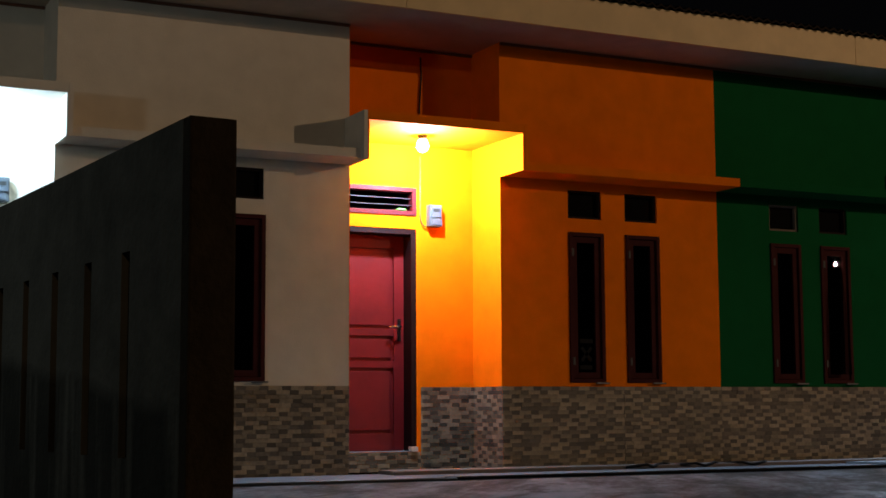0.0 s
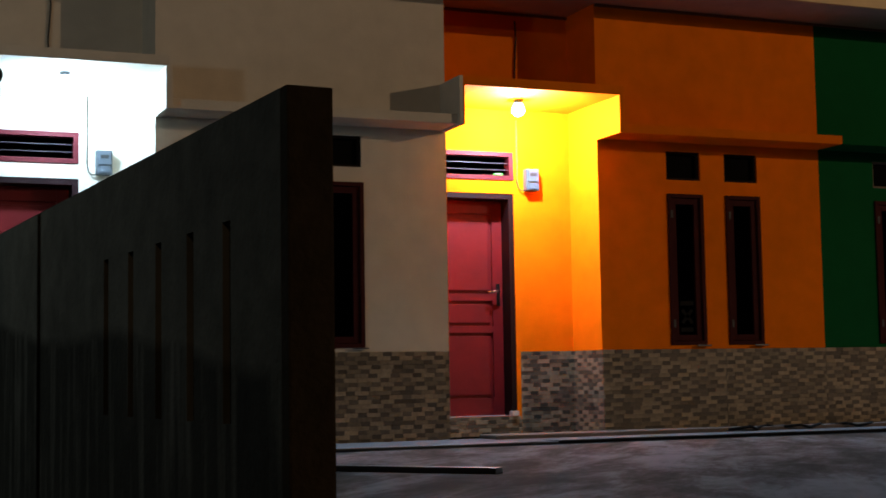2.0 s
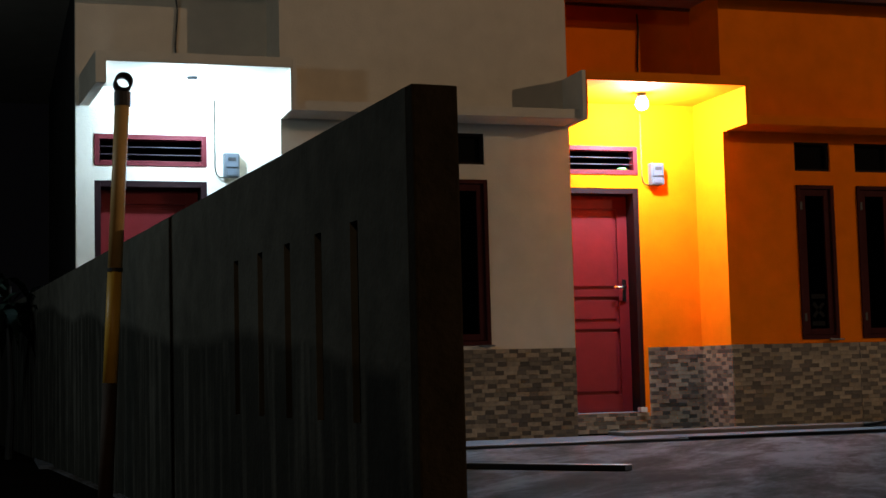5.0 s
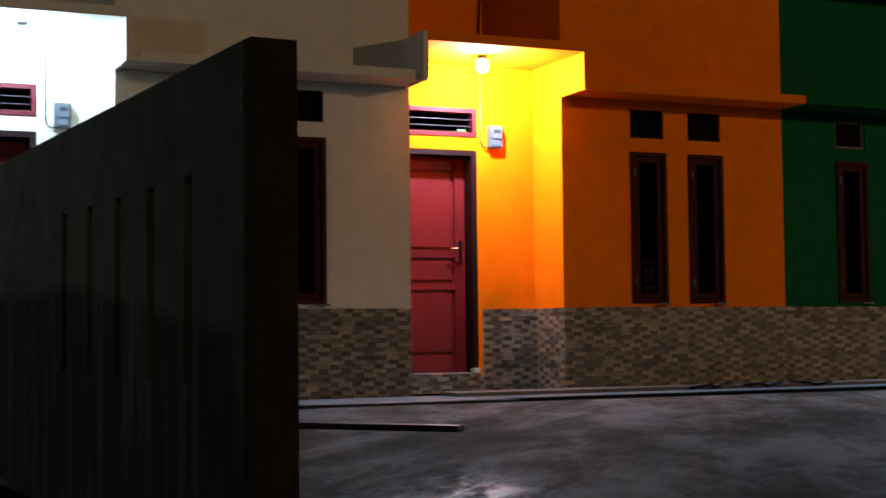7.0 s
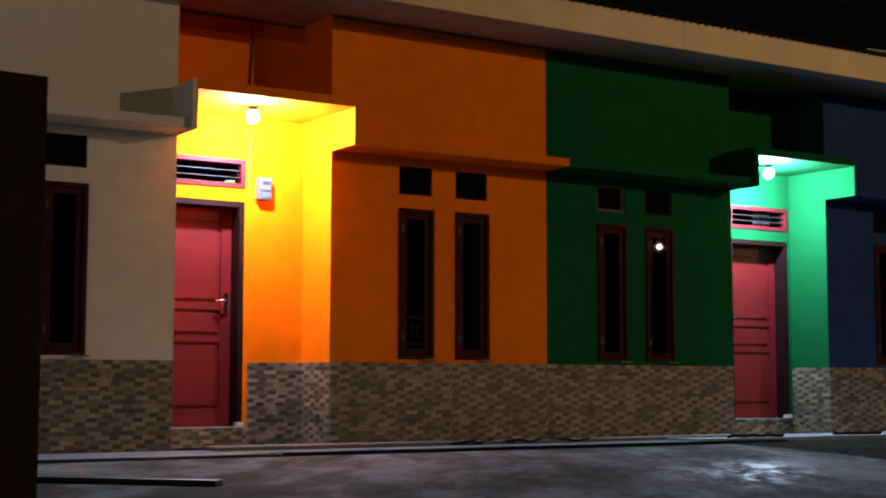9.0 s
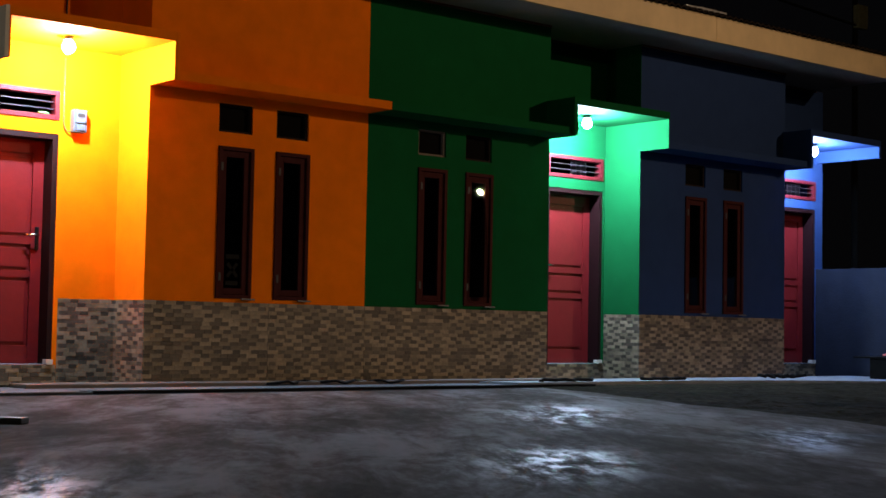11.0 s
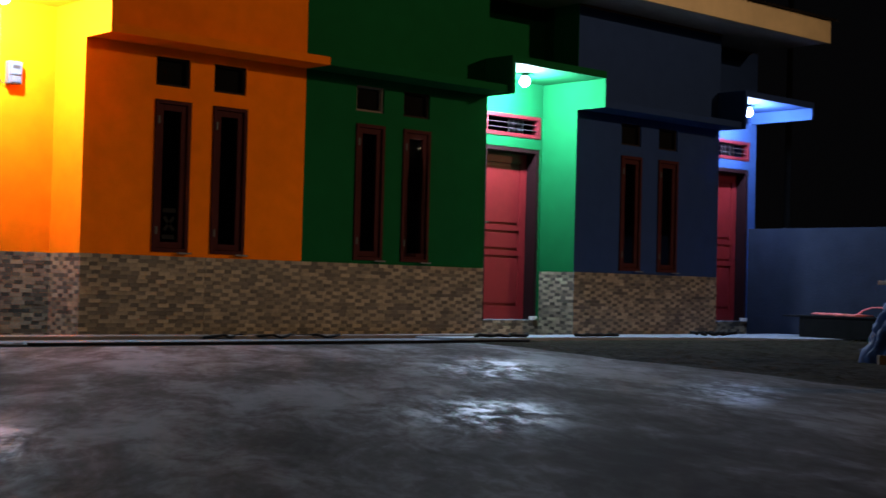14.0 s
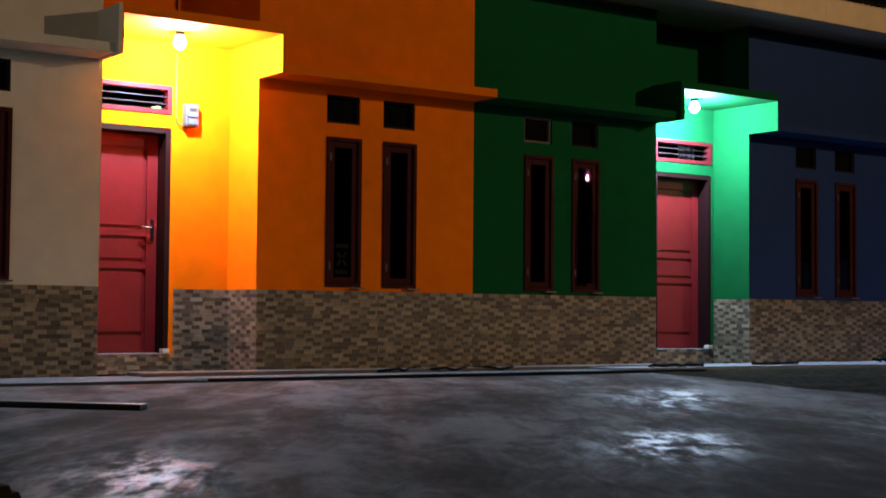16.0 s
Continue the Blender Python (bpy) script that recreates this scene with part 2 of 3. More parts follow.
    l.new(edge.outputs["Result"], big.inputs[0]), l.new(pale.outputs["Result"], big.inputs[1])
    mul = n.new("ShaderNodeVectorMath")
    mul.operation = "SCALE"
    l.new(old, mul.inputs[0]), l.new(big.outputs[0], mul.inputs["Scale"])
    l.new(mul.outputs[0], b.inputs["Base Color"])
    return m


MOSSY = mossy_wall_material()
POST = material("dark_brown_render", (0.035, 0.026, 0.016), 0.95, spec=0.1, grain=9, vary=0.4, bump=0.5, fine=35)
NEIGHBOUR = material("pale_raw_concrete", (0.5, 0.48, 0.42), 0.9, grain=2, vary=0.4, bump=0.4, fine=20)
DARK_RENDER = material("dark_render", (0.03, 0.03, 0.03), 0.95, spec=0.1, grain=4, vary=0.3, bump=0.3)
SLAT = material("glossy_slat", (0.022, 0.014, 0.017), 0.35, spec=0.35, vary=0.1, bump=0)
GREEN_SCRAP = material("green_plastic", (0.10, 0.45, 0.08), 0.5, vary=0.1, bump=0)
STRIP = material("bright_metal", (0.8, 0.8, 0.82), 0.3, metal=1.0, vary=0.1, bump=0)
PALE_BOX = material("weathered_box", (0.4, 0.38, 0.2), 0.8, grain=12, vary=0.3)
CURTAIN = material("pale_grey_curtain", (0.10, 0.10, 0.115), 0.8, spec=0.1, grain=14, vary=0.2)
STEEL = material("dull_steel", (0.07, 0.07, 0.07), 0.6, metal=0.6, vary=0.2, bump=0)


# ---------------------------------------------------------------- mesh helpers
def finish(name, bm, mat, parent=None, label="", smooth=False):
    me = bpy.data.meshes.new(name)
    bmesh.ops.recalc_face_normals(bm, faces=bm.faces)
    bm.to_mesh(me)
    bm.free()
    me.materials.append(mat)
    if smooth:
        for p in me.polygons:
            p.use_smooth = True
    ob = new(name, me)
    if parent:
        ob.parent = parent
    if label:
        ob["label"] = label
    return ob


def part(name, bm, mat, parent, label="", smooth=False):
    return finish(name, bm, mat, parent, label, smooth)


def empty(name, at, label="", category="", group="", kind="", parent=None):
    ob = new(name)
    ob.location = at
    ob.empty_display_size = 0.1
    if parent:
        ob.parent = parent
    return tagged(ob, label, category, group, kind)


def box(bm, x0, x1, y0, y1, z0, z1, bevel=0.0):
    vs = [bm.verts.new((x, y, z)) for z in (z0, z1) for y in (y0, y1) for x in (x0, x1)]
    fs = [bm.faces.new([vs[i] for i in q]) for q in ((0, 2, 3, 1), (4, 5, 7, 6), (0, 1, 5, 4), (2, 6, 7, 3), (0, 4, 6, 2), (1, 3, 7, 5))]
    if bevel:
        bmesh.ops.bevel(bm, geom=list({e for f in fs for e in f.edges}), offset=bevel, segments=2, affect="EDGES", profile=0.7)
    return bm


def boxes(*some, bevel=0.0):
    bm = bmesh.new()
    for s in some:
        box(bm, *s, bevel=bevel)
    return bm


def tube(bm, path, radius, sides=10, cap=True):
    """A round bar along a line of points."""
    pts = [Vector(p) for p in path]
    rings = []
    for i, p in enumerate(pts):
        d = (pts[min(i + 1, len(pts) - 1)] - pts[max(i - 1, 0)]).normalized()
        a = d.cross((0, 0, 1) if abs(d.z) < 0.9 else (1, 0, 0)).normalized()
        b = d.cross(a)
        r = radius[i] if isinstance(radius, (list, tuple)) else radius
        rings.append([bm.verts.new(p + (a * math.cos(k * math.tau / sides) + b * math.sin(k * math.tau / sides)) * r) for k in range(sides)])
    for r0, r1 in zip(rings, rings[1:]):
        for k in range(sides):
            bm.faces.new((r0[k], r0[(k + 1) % sides], r1[(k + 1) % sides], r1[k]))
    if cap:
        bm.faces.new(rings[0]), bm.faces.new(rings[-1][::-1])
    return bm


def wall_mesh(axis, lo, hi, z0, z1, near, far, holes=()):
    """A wall of real thickness along x or y with openings (a0, a1, z0, z1) through it."""
    us = sorted({lo, hi, *[v for h in holes for v in h[:2]]})
    zs = sorted({z0, z1, *[v for h in holes for v in h[2:]]})
    nu, nz = len(us) - 1, len(zs) - 1

    def solid(i, k):
        if not (0 <= i < nu and 0 <= k < nz):
            return False
        u, z = (us[i] + us[i + 1]) / 2, (zs[k] + zs[k + 1]) / 2
        return not any(h[0] < u < h[1] and h[2] < z < h[3] for h in holes)

    bm, cache = bmesh.new(), {}

    def v(u, d, z):
        if (u, d, z) not in cache:
            cache[u, d, z] = bm.verts.new((u, d, z) if axis == "x" else (d, u, z))
        return cache[u, d, z]

    for i in range(nu):
        for k in range(nz):
            if not solid(i, k):
                continue
            u0, u1, a, b = us[i], us[i + 1], zs[k], zs[k + 1]
            for d in (near, far):
                bm.faces.new((v(u0, d, a), v(u1, d, a), v(u1, d, b), v(u0, d, b)))
            for di, dk, q in ((-1, 0, ((u0, a), (u0, b))), (1, 0, ((u1, a), (u1, b))), (0, -1, ((u0, a), (u1, a))), (0, 1, ((u0, b), (u1, b)))):
                if not solid(i + di, k + dk):
                    (p, c), (q_, e) = q
                    bm.faces.new((v(p, near, c), v(q_, near, e), v(q_, far, e), v(p, far, c)))
    return bm


# ---------------------------------------------------------------- plan, in metres
R = 0.55            # depth of the door recesses
TOP = 3.86          # soffit
DADO = 0.75         # top of the tiled foot
T = 0.13            # wall thickness
HOUSES = {
    # recess x0, x1; front x0, x1; door x0, x1; window left edges
    "white": dict(rec=(0.64, 2.207), front=(2.207, 4.684), door=(0.785, 1.69), wins=(2.95, 3.56), end="left"),
    "orange": dict(rec=(4.684, 6.15), front=(6.15, 8.525), door=(4.70, 5.57), wins=(6.85, 7.467), end=""),
    "green": dict(rec=(10.974, 12.425), front=(8.525, 10.974), door=(11.48, 12.385), wins=(9.16, 9.785), end=""),
    "blue": dict(rec=(15.10, 16.66), front=(12.425, 15.10), door=(15.48, 16.50), wins=(13.206, 13.90), end="right"),
}
WIN_W, WIN_Z, VENT_Z = 0.375, (0.785, 2.16), (2.288, 2.55)
DOOR_Z, TRANS_Z = (0.175, 2.182), (2.304, 2.562)
LIFT = {"blue": 0.06}      # heads of the last door and its vent stand higher
WORDS = {"white": "cream", "orange": "bright orange", "green": "deep green", "blue": "slate blue"}

# ---------------------------------------------------------------- ground
ground = bmesh.new()
box(ground, -400, 400, -400, 400, -0.6, -0.012)
tagged(finish("ground", ground, LANE), "dark bare earth of the night-time plot", "ground", kind="structure")


def sheet(name, outline, z, thick, mat, label, category, grid=0.5, rough=0.0):
    """A flat slab on the ground with the given outline and a slightly uneven top."""
    bm = bmesh.new()
    low = [bm.verts.new((x, y, z - thick)) for x, y in outline]
    top = [bm.verts.new((x, y, z)) for x, y in outline]
    bm.faces.new(low[::-1]), bm.faces.new(top)
    for i in range(len(outline)):
        j = (i + 1) % len(outline)
        bm.faces.new((low[i], low[j], top[j], top[i]))
    return tagged(finish(name, bm, mat), label, category, kind="structure")


def soil_edge(y):
    return 9.9 + (y + 1.0) * 0.37 + 0.04 * math.sin(y * 2.1) + 0.03 * math.sin(y * 5.3)


edge = [(soil_edge(-1.15 - 0.25 * i), -1.15 - 0.25 * i) for i in range(41)]
sheet("yard_pavement", [(0.36, -1.15), (0.9, -8.0), (0.2, -20)] + [(8.5, -20)] + edge[::-1], 0.0, 0.08, CONCRETE, "blotchy damp concrete yard with smooth wet patches", "pavement")
sheet("apron_pavement", [(0.3, -0.02), (0.3, -1.135), (9.85, -1.135), (9.6, -0.02)], 0.012, 0.08, STRIP_CEMENT, "grey cement strip along the house fronts", "pavement")
sheet("apron_far", [(9.61, -0.02), (9.88, -0.74), (12.4, -0.72), (14.0, -1.05), (14.9, -1.5), (15.7, -1.55), (16.45, -1.3), (16.45, -0.02)], 0.03, 0.08, APRON, "pale cement strip beside the soil", "pavement")

# uneven soil bed
bm = bmesh.new()
GX, GY = 170, 150
grid = []
for j in range(GY + 1):
    y = -0.58 - j * 0.075
    row = []
    for i in range(GX + 1):
        x0 = soil_edge(y) + 0.01
        u = i / GX
        x = x0 + (16.48 - x0) * u
        rise = min(1.0, u * 40) * min(1.0, j / 8)
        z = -0.006 + rise * (0.012 + 0.022 * noise.noise((x * 1.3, y * 1.3, 0)) + 0.016 * noise.noise((x * 5.5, y * 5.5, 3)) + 0.016 * noise.noise((x * 13, y * 13, 5)))
        row.append(bm.verts.new((x, y, z)))
    grid.append(row)
for j in range(GY):
    for i in range(GX):
        bm.faces.new((grid[j][i], grid[j][i + 1], grid[j + 1][i + 1], grid[j + 1][i]))
tagged(finish("soil_bed", bm, SOIL), "lumpy dark soil bed beside the concrete", "soil", kind="structure")

tagged(finish("kerb", boxes((4.95, 10.9, -0.34, -0.004, -0.02, 0.045), bevel=0.012), KERB), "brown raised kerb strip under the tiled fronts", "kerb", kind="structure")

# ---------------------------------------------------------------- houses
BRICK_L, BRICK_S, BRICK_H, JOINT = 0.118, 0.078, 0.03572, 0.0004
rng = random.Random(5)


def brick_rows(u0, u1, z0, z1):
    """Rows of long pale and short dark pieces by turns, every other row shifted: (u0, u1, z0, z1, tone)."""
    rows = max(1, round((z1 - z0) / BRICK_H))
    for k in range(rows):
        u, i = u0 - (0, 0.52, 0.14, 0.66)[k % 4] * (BRICK_L + BRICK_S), 0
        while u < u1 - 0.004:
            w = BRICK_S if i % 2 else BRICK_L
            a, b = max(u, u0), min(u + w, u1)
            if b - a > 0.008:
                yield a, b, z0 + k * BRICK_H, min(z0 + (k + 1) * BRICK_H, z1), i % 2
            u += w
            i += 1


def tile_field(house, axis, u0, u1, z0, z1, plane, out, label=""):
    """Joined field of small raised stone-look tiles on a wall face; out is the direction of the face along its normal."""
    verts, faces, tones = [], [], []
    for a, b, c, d, tone in brick_rows(u0, u1, z0, z1):
        a, b, c, d = a + JOINT / 2, b - JOINT / 2, c + JOINT / 2, d - JOINT / 2
        h, tip = rng.uniform(0.002, 0.0045), rng.uniform(-0.0012, 0.0012)
        n = len(verts)
        for s, e in ((0, 0.001), (1, h)):
            g = 0.0015 * s
            for u, z, w in ((a + g, c + g, -tip), (b - g, c + g, tip), (b - g, d - g, tip), (a + g, d - g, -tip)):
                dd = plane + out * (e + w * s)
                verts.append((u, dd, z) if axis == "x" else (dd, u, z))
        tone = tone if rng.random() < 0.92 else 1 - tone
        tones += [tone] * 5
        faces += [(n + 4, n + 5, n + 6, n + 7)] + [(n + i, n + (i + 1) % 4, n + 4 + (i + 1) % 4, n + 4 + i) for i in range(4)]
    me = bpy.data.meshes.new("tile_field")
    me.from_pydata(verts, [], faces)
    for m in TILES:
        me.materials.append(m)
    me.polygons.foreach_set("material_index", tones)
    ob = new("tile_field", me)
    ob.parent = house
    ob["kind"] = "stuff"
    bm = bmesh.new()
    bm.from_mesh(me)
    bmesh.ops.recalc_face_normals(bm, faces=bm.faces)
    bm.to_mesh(me)
    bm.free()
    return ob


def door(house, x0, x1, mirrored, lift):
    z0, z1 = DOOR_Z[0], DOOR_Z[1] + lift
    d = empty("door", ((x0 + x1) / 2, R, z0), "dark red painted panel door, closed, in a red frame", parent=house)
    d.matrix_parent_inverse = Matrix.Identity(4)
    off = Vector(d.location)

    def at(bm):
        bmesh.ops.translate(bm, verts=bm.verts, vec=-off)
        return bm

    f = 0.05
    y0, y1 = R + 0.005, R + 0.215
    part("door_frame", at(boxes((x0, x0 + f, y0, y1, z0, z1), (x1 - f, x1, y0, y1, z0, z1), (x0 + f, x1 - f, y0, y1, z1 - f, z1), bevel=0.004)), DOOR_FRAME, d)
    a, b, ly = x0 + f + 0.004, x1 - f - 0.004, R + 0.16
    leaf_top = z1 - f - 0.004
    st = 0.1
    rails = [(z0 + 0.005, z0 + 0.16), (0.925, 0.985), (1.215, 1.28), (leaf_top - 0.12, leaf_top)]
    bm = boxes((a, a + st, ly, ly + 0.04, z0 + 0.005, leaf_top), (b - st, b, ly, ly + 0.04, z0 + 0.005, leaf_top), *[(a + st, b - st, ly, ly + 0.04, r0, r1) for r0, r1 in rails], bevel=0.003)
    part("leaf", at(bm), RED_WOOD, d)
    for (_, lo), (hi, _) in zip(rails, rails[1:]):
        bm = boxes((a + st, b - st, ly + 0.02, ly + 0.034, lo, hi))
        box(bm, a + st + 0.03, b - st - 0.03, ly + 0.006, ly + 0.022, lo + 0.03, hi - 0.03, bevel=0.006)
        part("panel", at(bm), RED_WOOD, d)
    hx = b - 0.05 if not mirrored else a + 0.05
    s = -1 if not mirrored else 1
    part("handle_plate", at(boxes((hx - 0.018, hx + 0.018, ly - 0.01, ly, 1.17, 1.37), bevel=0.004)), CHROME, d, "chrome handle plate")
    bm = bmesh.new()
    tube(bm, [(hx, ly - 0.008, 1.30), (hx, ly - 0.05, 1.30), (hx + s * 0.02, ly - 0.058, 1.30), (hx + s * 0.12, ly - 0.055, 1.295)], 0.009, 8)
    part("handle", at(bm), CHROME, d, "chrome lever handle", True)
    bx = x1 - f if not mirrored else x1 - f - 0.01
    part("jamb_block", at(boxes((bx - 0.01, x1 + 0.004, R - 0.022, R + 0.05, z0 - 0.001, z0 + 0.045), bevel=0.006)), PALE, d, "pale cement block at the foot of the frame")
    part("threshold", at(boxes((x0 + f, x1 - f, R - 0.003, R + 0.158, z0 + 0.0005, z0 + 0.0045))), APRON, d, "pale cement threshold")


def transom(house, x0, x1, curtained, lift):
    z0, z1 = TRANS_Z[0] + lift, TRANS_Z[1] + lift
    d = empty("transom_vent", ((x0 + x1) / 2, R, z0), "red framed louvred vent over the door", parent=house)
    off = Vector(d.location)

    def at(bm):
        bmesh.ops.translate(bm, verts=bm.verts, vec=-off)
        return bm

    f = 0.042
    part("vent_frame", at(boxes((x0, x0 + f, R - 0.01, R + 0.1, z0, z1), (x1 - f, x1, R - 0.01, R + 0.1, z0, z1), (x0 + f, x1 - f, R - 0.01, R + 0.1, z0, z0 + f), (x0 + f, x1 - f, R - 0.01, R + 0.1, z1 - f, z1), bevel=0.004)), RED_FRAME, d)
    for k in range(2):
        zz = z0 + f + 0.052 + k * 0.062
        bm = bmesh.new()
        vs = [bm.verts.new((x, y, z)) for x in (x0 + f, x1 - f) for y, z in ((R + 0.02, zz + 0.005), (R + 0.02, zz - 0.003), (R + 0.075, zz + 0.009), (R + 0.075, zz + 0.017))]
        for q in ((0, 1, 5, 4), (1, 2, 6, 5), (2, 3, 7, 6), (3, 0, 4, 7), (3, 2, 1, 0), (4, 5, 6, 7)):
            bm.faces.new([vs[i] for i in q])
        part("slat", at(bm), SLAT, d, "dark glossy louvre slat")
    if curtained:
        # a scrap of pale curtain hangs behind the far end
        bm = bmesh.new()
        cols = [[bm.verts.new((x0 + f + (x1 - x0 - 2 * f) * u, R + 0.105 + 0.012 * math.sin(u * 60), z)) for z in (z0 + f + 0.002, z1 - f - 0.002)] for u in (0.50 + 0.02 * i for i in range(18))]
        for p, q in zip(cols, cols[1:]):
            bm.faces.new((p[0], q[0], q[1], p[1]))
        bmesh.ops.solidify(bm, geom=bm.faces[:], thickness=0.003)
        part("curtain", at(bm), CURTAIN, d, "scrap of pale grey curtain")


def window(house, x0, label, ajar=False, taped=False):
    z0, z1 = WIN_Z
    x1 = x0 + WIN_W
    d = empty("window", ((x0 + x1) / 2, 0, z0), label, parent=house)
    off = Vector(d.location)

    def at(bm):
        bmesh.ops.translate(bm, verts=bm.verts, vec=-off)
        return bm

    f = 0.035
    part("frame", at(boxes((x0, x0 + f, -0.018, 0.1, z0, z1), (x1 - f, x1, -0.018, 0.1, z0, z1), (x0 + f, x1 - f, -0.018, 0.1, z0, z0 + f), (x0 + f, x1 - f, -0.018, 0.1, z1 - f, z1), bevel=0.004)), BROWN, d, "dark red-brown frame")
    s, a, b, c, e = 0.055, x0 + f + 0.003, x1 - f - 0.003, z0 + f + 0.003, z1 - f - 0.003
    part("sash", at(boxes((a, a + s, 0.005, 0.045, c, e), (b - s, b, 0.005, 0.045, c, e), (a + s, b - s, 0.005, 0.045, c, c + s), (a + s, b - s, 0.005, 0.045, e - s, e), bevel=0.004)), BROWN, d)
    pane = part("pane", at(boxes((a + s - 0.008, b - s + 0.008, 0.022, 0.028, c + s - 0.008, e - s + 0.008))), GLASS, d, "dark clear glass")
    if ajar:
        # this pane sits a few degrees out of true
        turn = Matrix.Translation((0, 0.025, 1.19)) @ pose(0, 0, 0, -5.6, 0, -4.7) @ Matrix.Translation((0, -0.025, -1.19))
        pane.matrix_basis = turn
    if taped:
        for u0, u1, v0, v1 in ((-0.07, 0.07, 0.36, 0.40), (-0.07, 0.06, 0.12, 0.16)):
            part("tape_strip", boxes((u0, u1, 0.016, 0.0185, v0, v1)), PLASTIC_DIM, d, "strip of dull tape on the glass")
        for sgn in (-1, 1):
            o = part("tape_strip", boxes((-0.08, 0.08, 0.016, 0.0185, -0.016, 0.016)), PLASTIC_DIM, d, "strip of dull tape on the glass")
            o.matrix_basis = pose(0, 0, 0.26, 0, sgn * 50, 0)
    for zz in (z0 + 0.16, z1 - 0.22):
        part("hinge", at(boxes((x0 + f - 0.012, x0 + f + 0.01, -0.024, -0.016, zz, zz + 0.07), bevel=0.002)), STEEL, d, "small steel hinge")
    part("stay", at(boxes((x1 - 0.12, x1 + 0.02, -0.05, -0.03, z0 - 0.012, z0 + 0.002), bevel=0.003)), PLASTIC, d, "pale casement stay")


def small_vent(house, x0, mat):
    z0, z1 = VENT_Z
    x1 = x0 + WIN_W - 0.015
    d = empty("air_vent", ((x0 + x1) / 2, 0, z0), "small dark square air vent over the window", parent=house)
    off = Vector(d.location)

    def at(bm):
        bmesh.ops.translate(bm, verts=bm.verts, vec=-off)
        return bm

    f = 0.022
    part("vent_frame", at(boxes((x0, x0 + f, 0.02, 0.1, z0, z1), (x1 - f, x1, 0.02, 0.1, z0, z1), (x0 + f, x1 - f, 0.02, 0.1, z0, z0 + f), (x0 + f, x1 - f, 0.02, 0.1, z1 - f, z1))), mat, d)
    # solid panel painted black in place of the opening's shade
    part("shade_panel", at(boxes((x0 + f, x1 - f, 0.06, 0.066, z0 + f, z1 - f))), SHADE_BLACK, d, "flat black panel for the shade inside the vent")


def canopy(house, x0, x1, mat, left_mat, right_mat, up=0.0):
    """Flat slab over the door with a deep downstand at each side; each downstand has the next wall's colour outside."""
    w, skin, lo, hi = 0.045, 0.01, 2.62, 3.03 + up
    part("canopy_slab", boxes((x0 - (skin if left_mat else 0), x1 + (skin if right_mat else 0), -0.43, R + 0.02, hi - 0.08, hi)), mat, house)
    if left_mat:
        part("canopy_side", boxes((x0 - w, x0 - skin - 0.0005, -0.43, -0.0006, lo, hi), bevel=0.004), left_mat, house)
        part("canopy_side_lining", boxes((x0 - skin, x0 + 0.004, -0.428, -0.0004, lo + 0.002, hi - 0.081)), mat, house)
    else:
        # free end: shallower, and running back to the porch wall a little askew
        bm = boxes((x0 - 0.08, x0 - 0.0005, -0.43, R, 2.784, hi), bevel=0.004)
        for v in bm.verts:
            v.co.x -= 0.065 * (v.co.y + 0.43)
        part("canopy_side", bm, mat, house)
    if right_mat:
        part("canopy_side", boxes((x1 + skin + 0.0005, x1 + w, -0.43, -0.0006, lo, hi), bevel=0.004), right_mat, house)
        part("canopy_side_lining", boxes((x1 - 0.004, x1 + skin, -0.428, -0.0004, lo + 0.002, hi - 0.081)), mat, house)
    else:
        part("canopy_side", boxes((x1 + 0.0005, x1 + w, -0.43, R, 2.80 + up, hi), bevel=0.004), mat, house)


SIDES = {
    "white": (None, PAINT["white"]),
    "orange": (PAINT["white"], PAINT["orange"]),
    "green": (PAINT["green"], PAINT["blue"]),
    "blue": (PAINT["blue"], None, 0.075),
}
house_objects = {}
for key, h in HOUSES.items():
    paint, up = PAINT[key], LIFT.get(key, 0.0)
    (rx0, rx1), (fx0, fx1), (dx0, dx1) = h["rec"], h["front"], h["door"]
    house = empty("house", ((fx0 + fx1) / 2, 0, 0), "narrow %s painted row house with a recessed red door" % WORDS[key], "house", "row of painted houses")
    house_objects[key] = house
    off = Vector(house.location)
    holes = [(x, x + WIN_W, *WIN_Z) for x in h["wins"]] + [(x, x + WIN_W - 0.015, *VENT_Z) for x in h["wins"]]
    part("front_wall", wall_mesh("x", fx0 + 0.0005, fx1 - 0.0005, 0, TOP, 0, T, holes), paint, house)
    part("recess_wall", wall_mesh("x", rx0 + 0.0005, rx1 - 0.0005, 0, TOP, R, R + T, [(dx0, dx1, DOOR_Z[0], DOOR_Z[1] + up), (dx0, dx1, TRANS_Z[0] + up, TRANS_Z[1] + up)]), paint, house)
    ends = [e for e in (rx0, rx1) if e not in (0.64, 16.66)]
    for e in ends:
        # returns of the recess: the wall runs back from the front on the side away from the door opening
        lo, hi = (e, e + T) if e == rx1 else (e - T, e)
        own = fx0 <= (lo + hi) / 2 <= fx1
        mat = paint
        part("return_wall", boxes((lo + (0 if e == rx1 else 0.0), hi, T + 0.0005, R + T, 0, TOP)), mat, house)
        # skin of the returning front corner in this house's own colour
        s = -1 if e == rx1 else 1
        part("corner_skin", boxes((min(e, e + s * 0.004), max(e, e + s * 0.004), 0.0, R, DADO, TOP)), paint, house)
    # end and back walls
    part("back_wall", boxes((min(rx0, fx0), max(rx1, fx1), 6.0, 6.12, 0, TOP)), CEMENT, house)
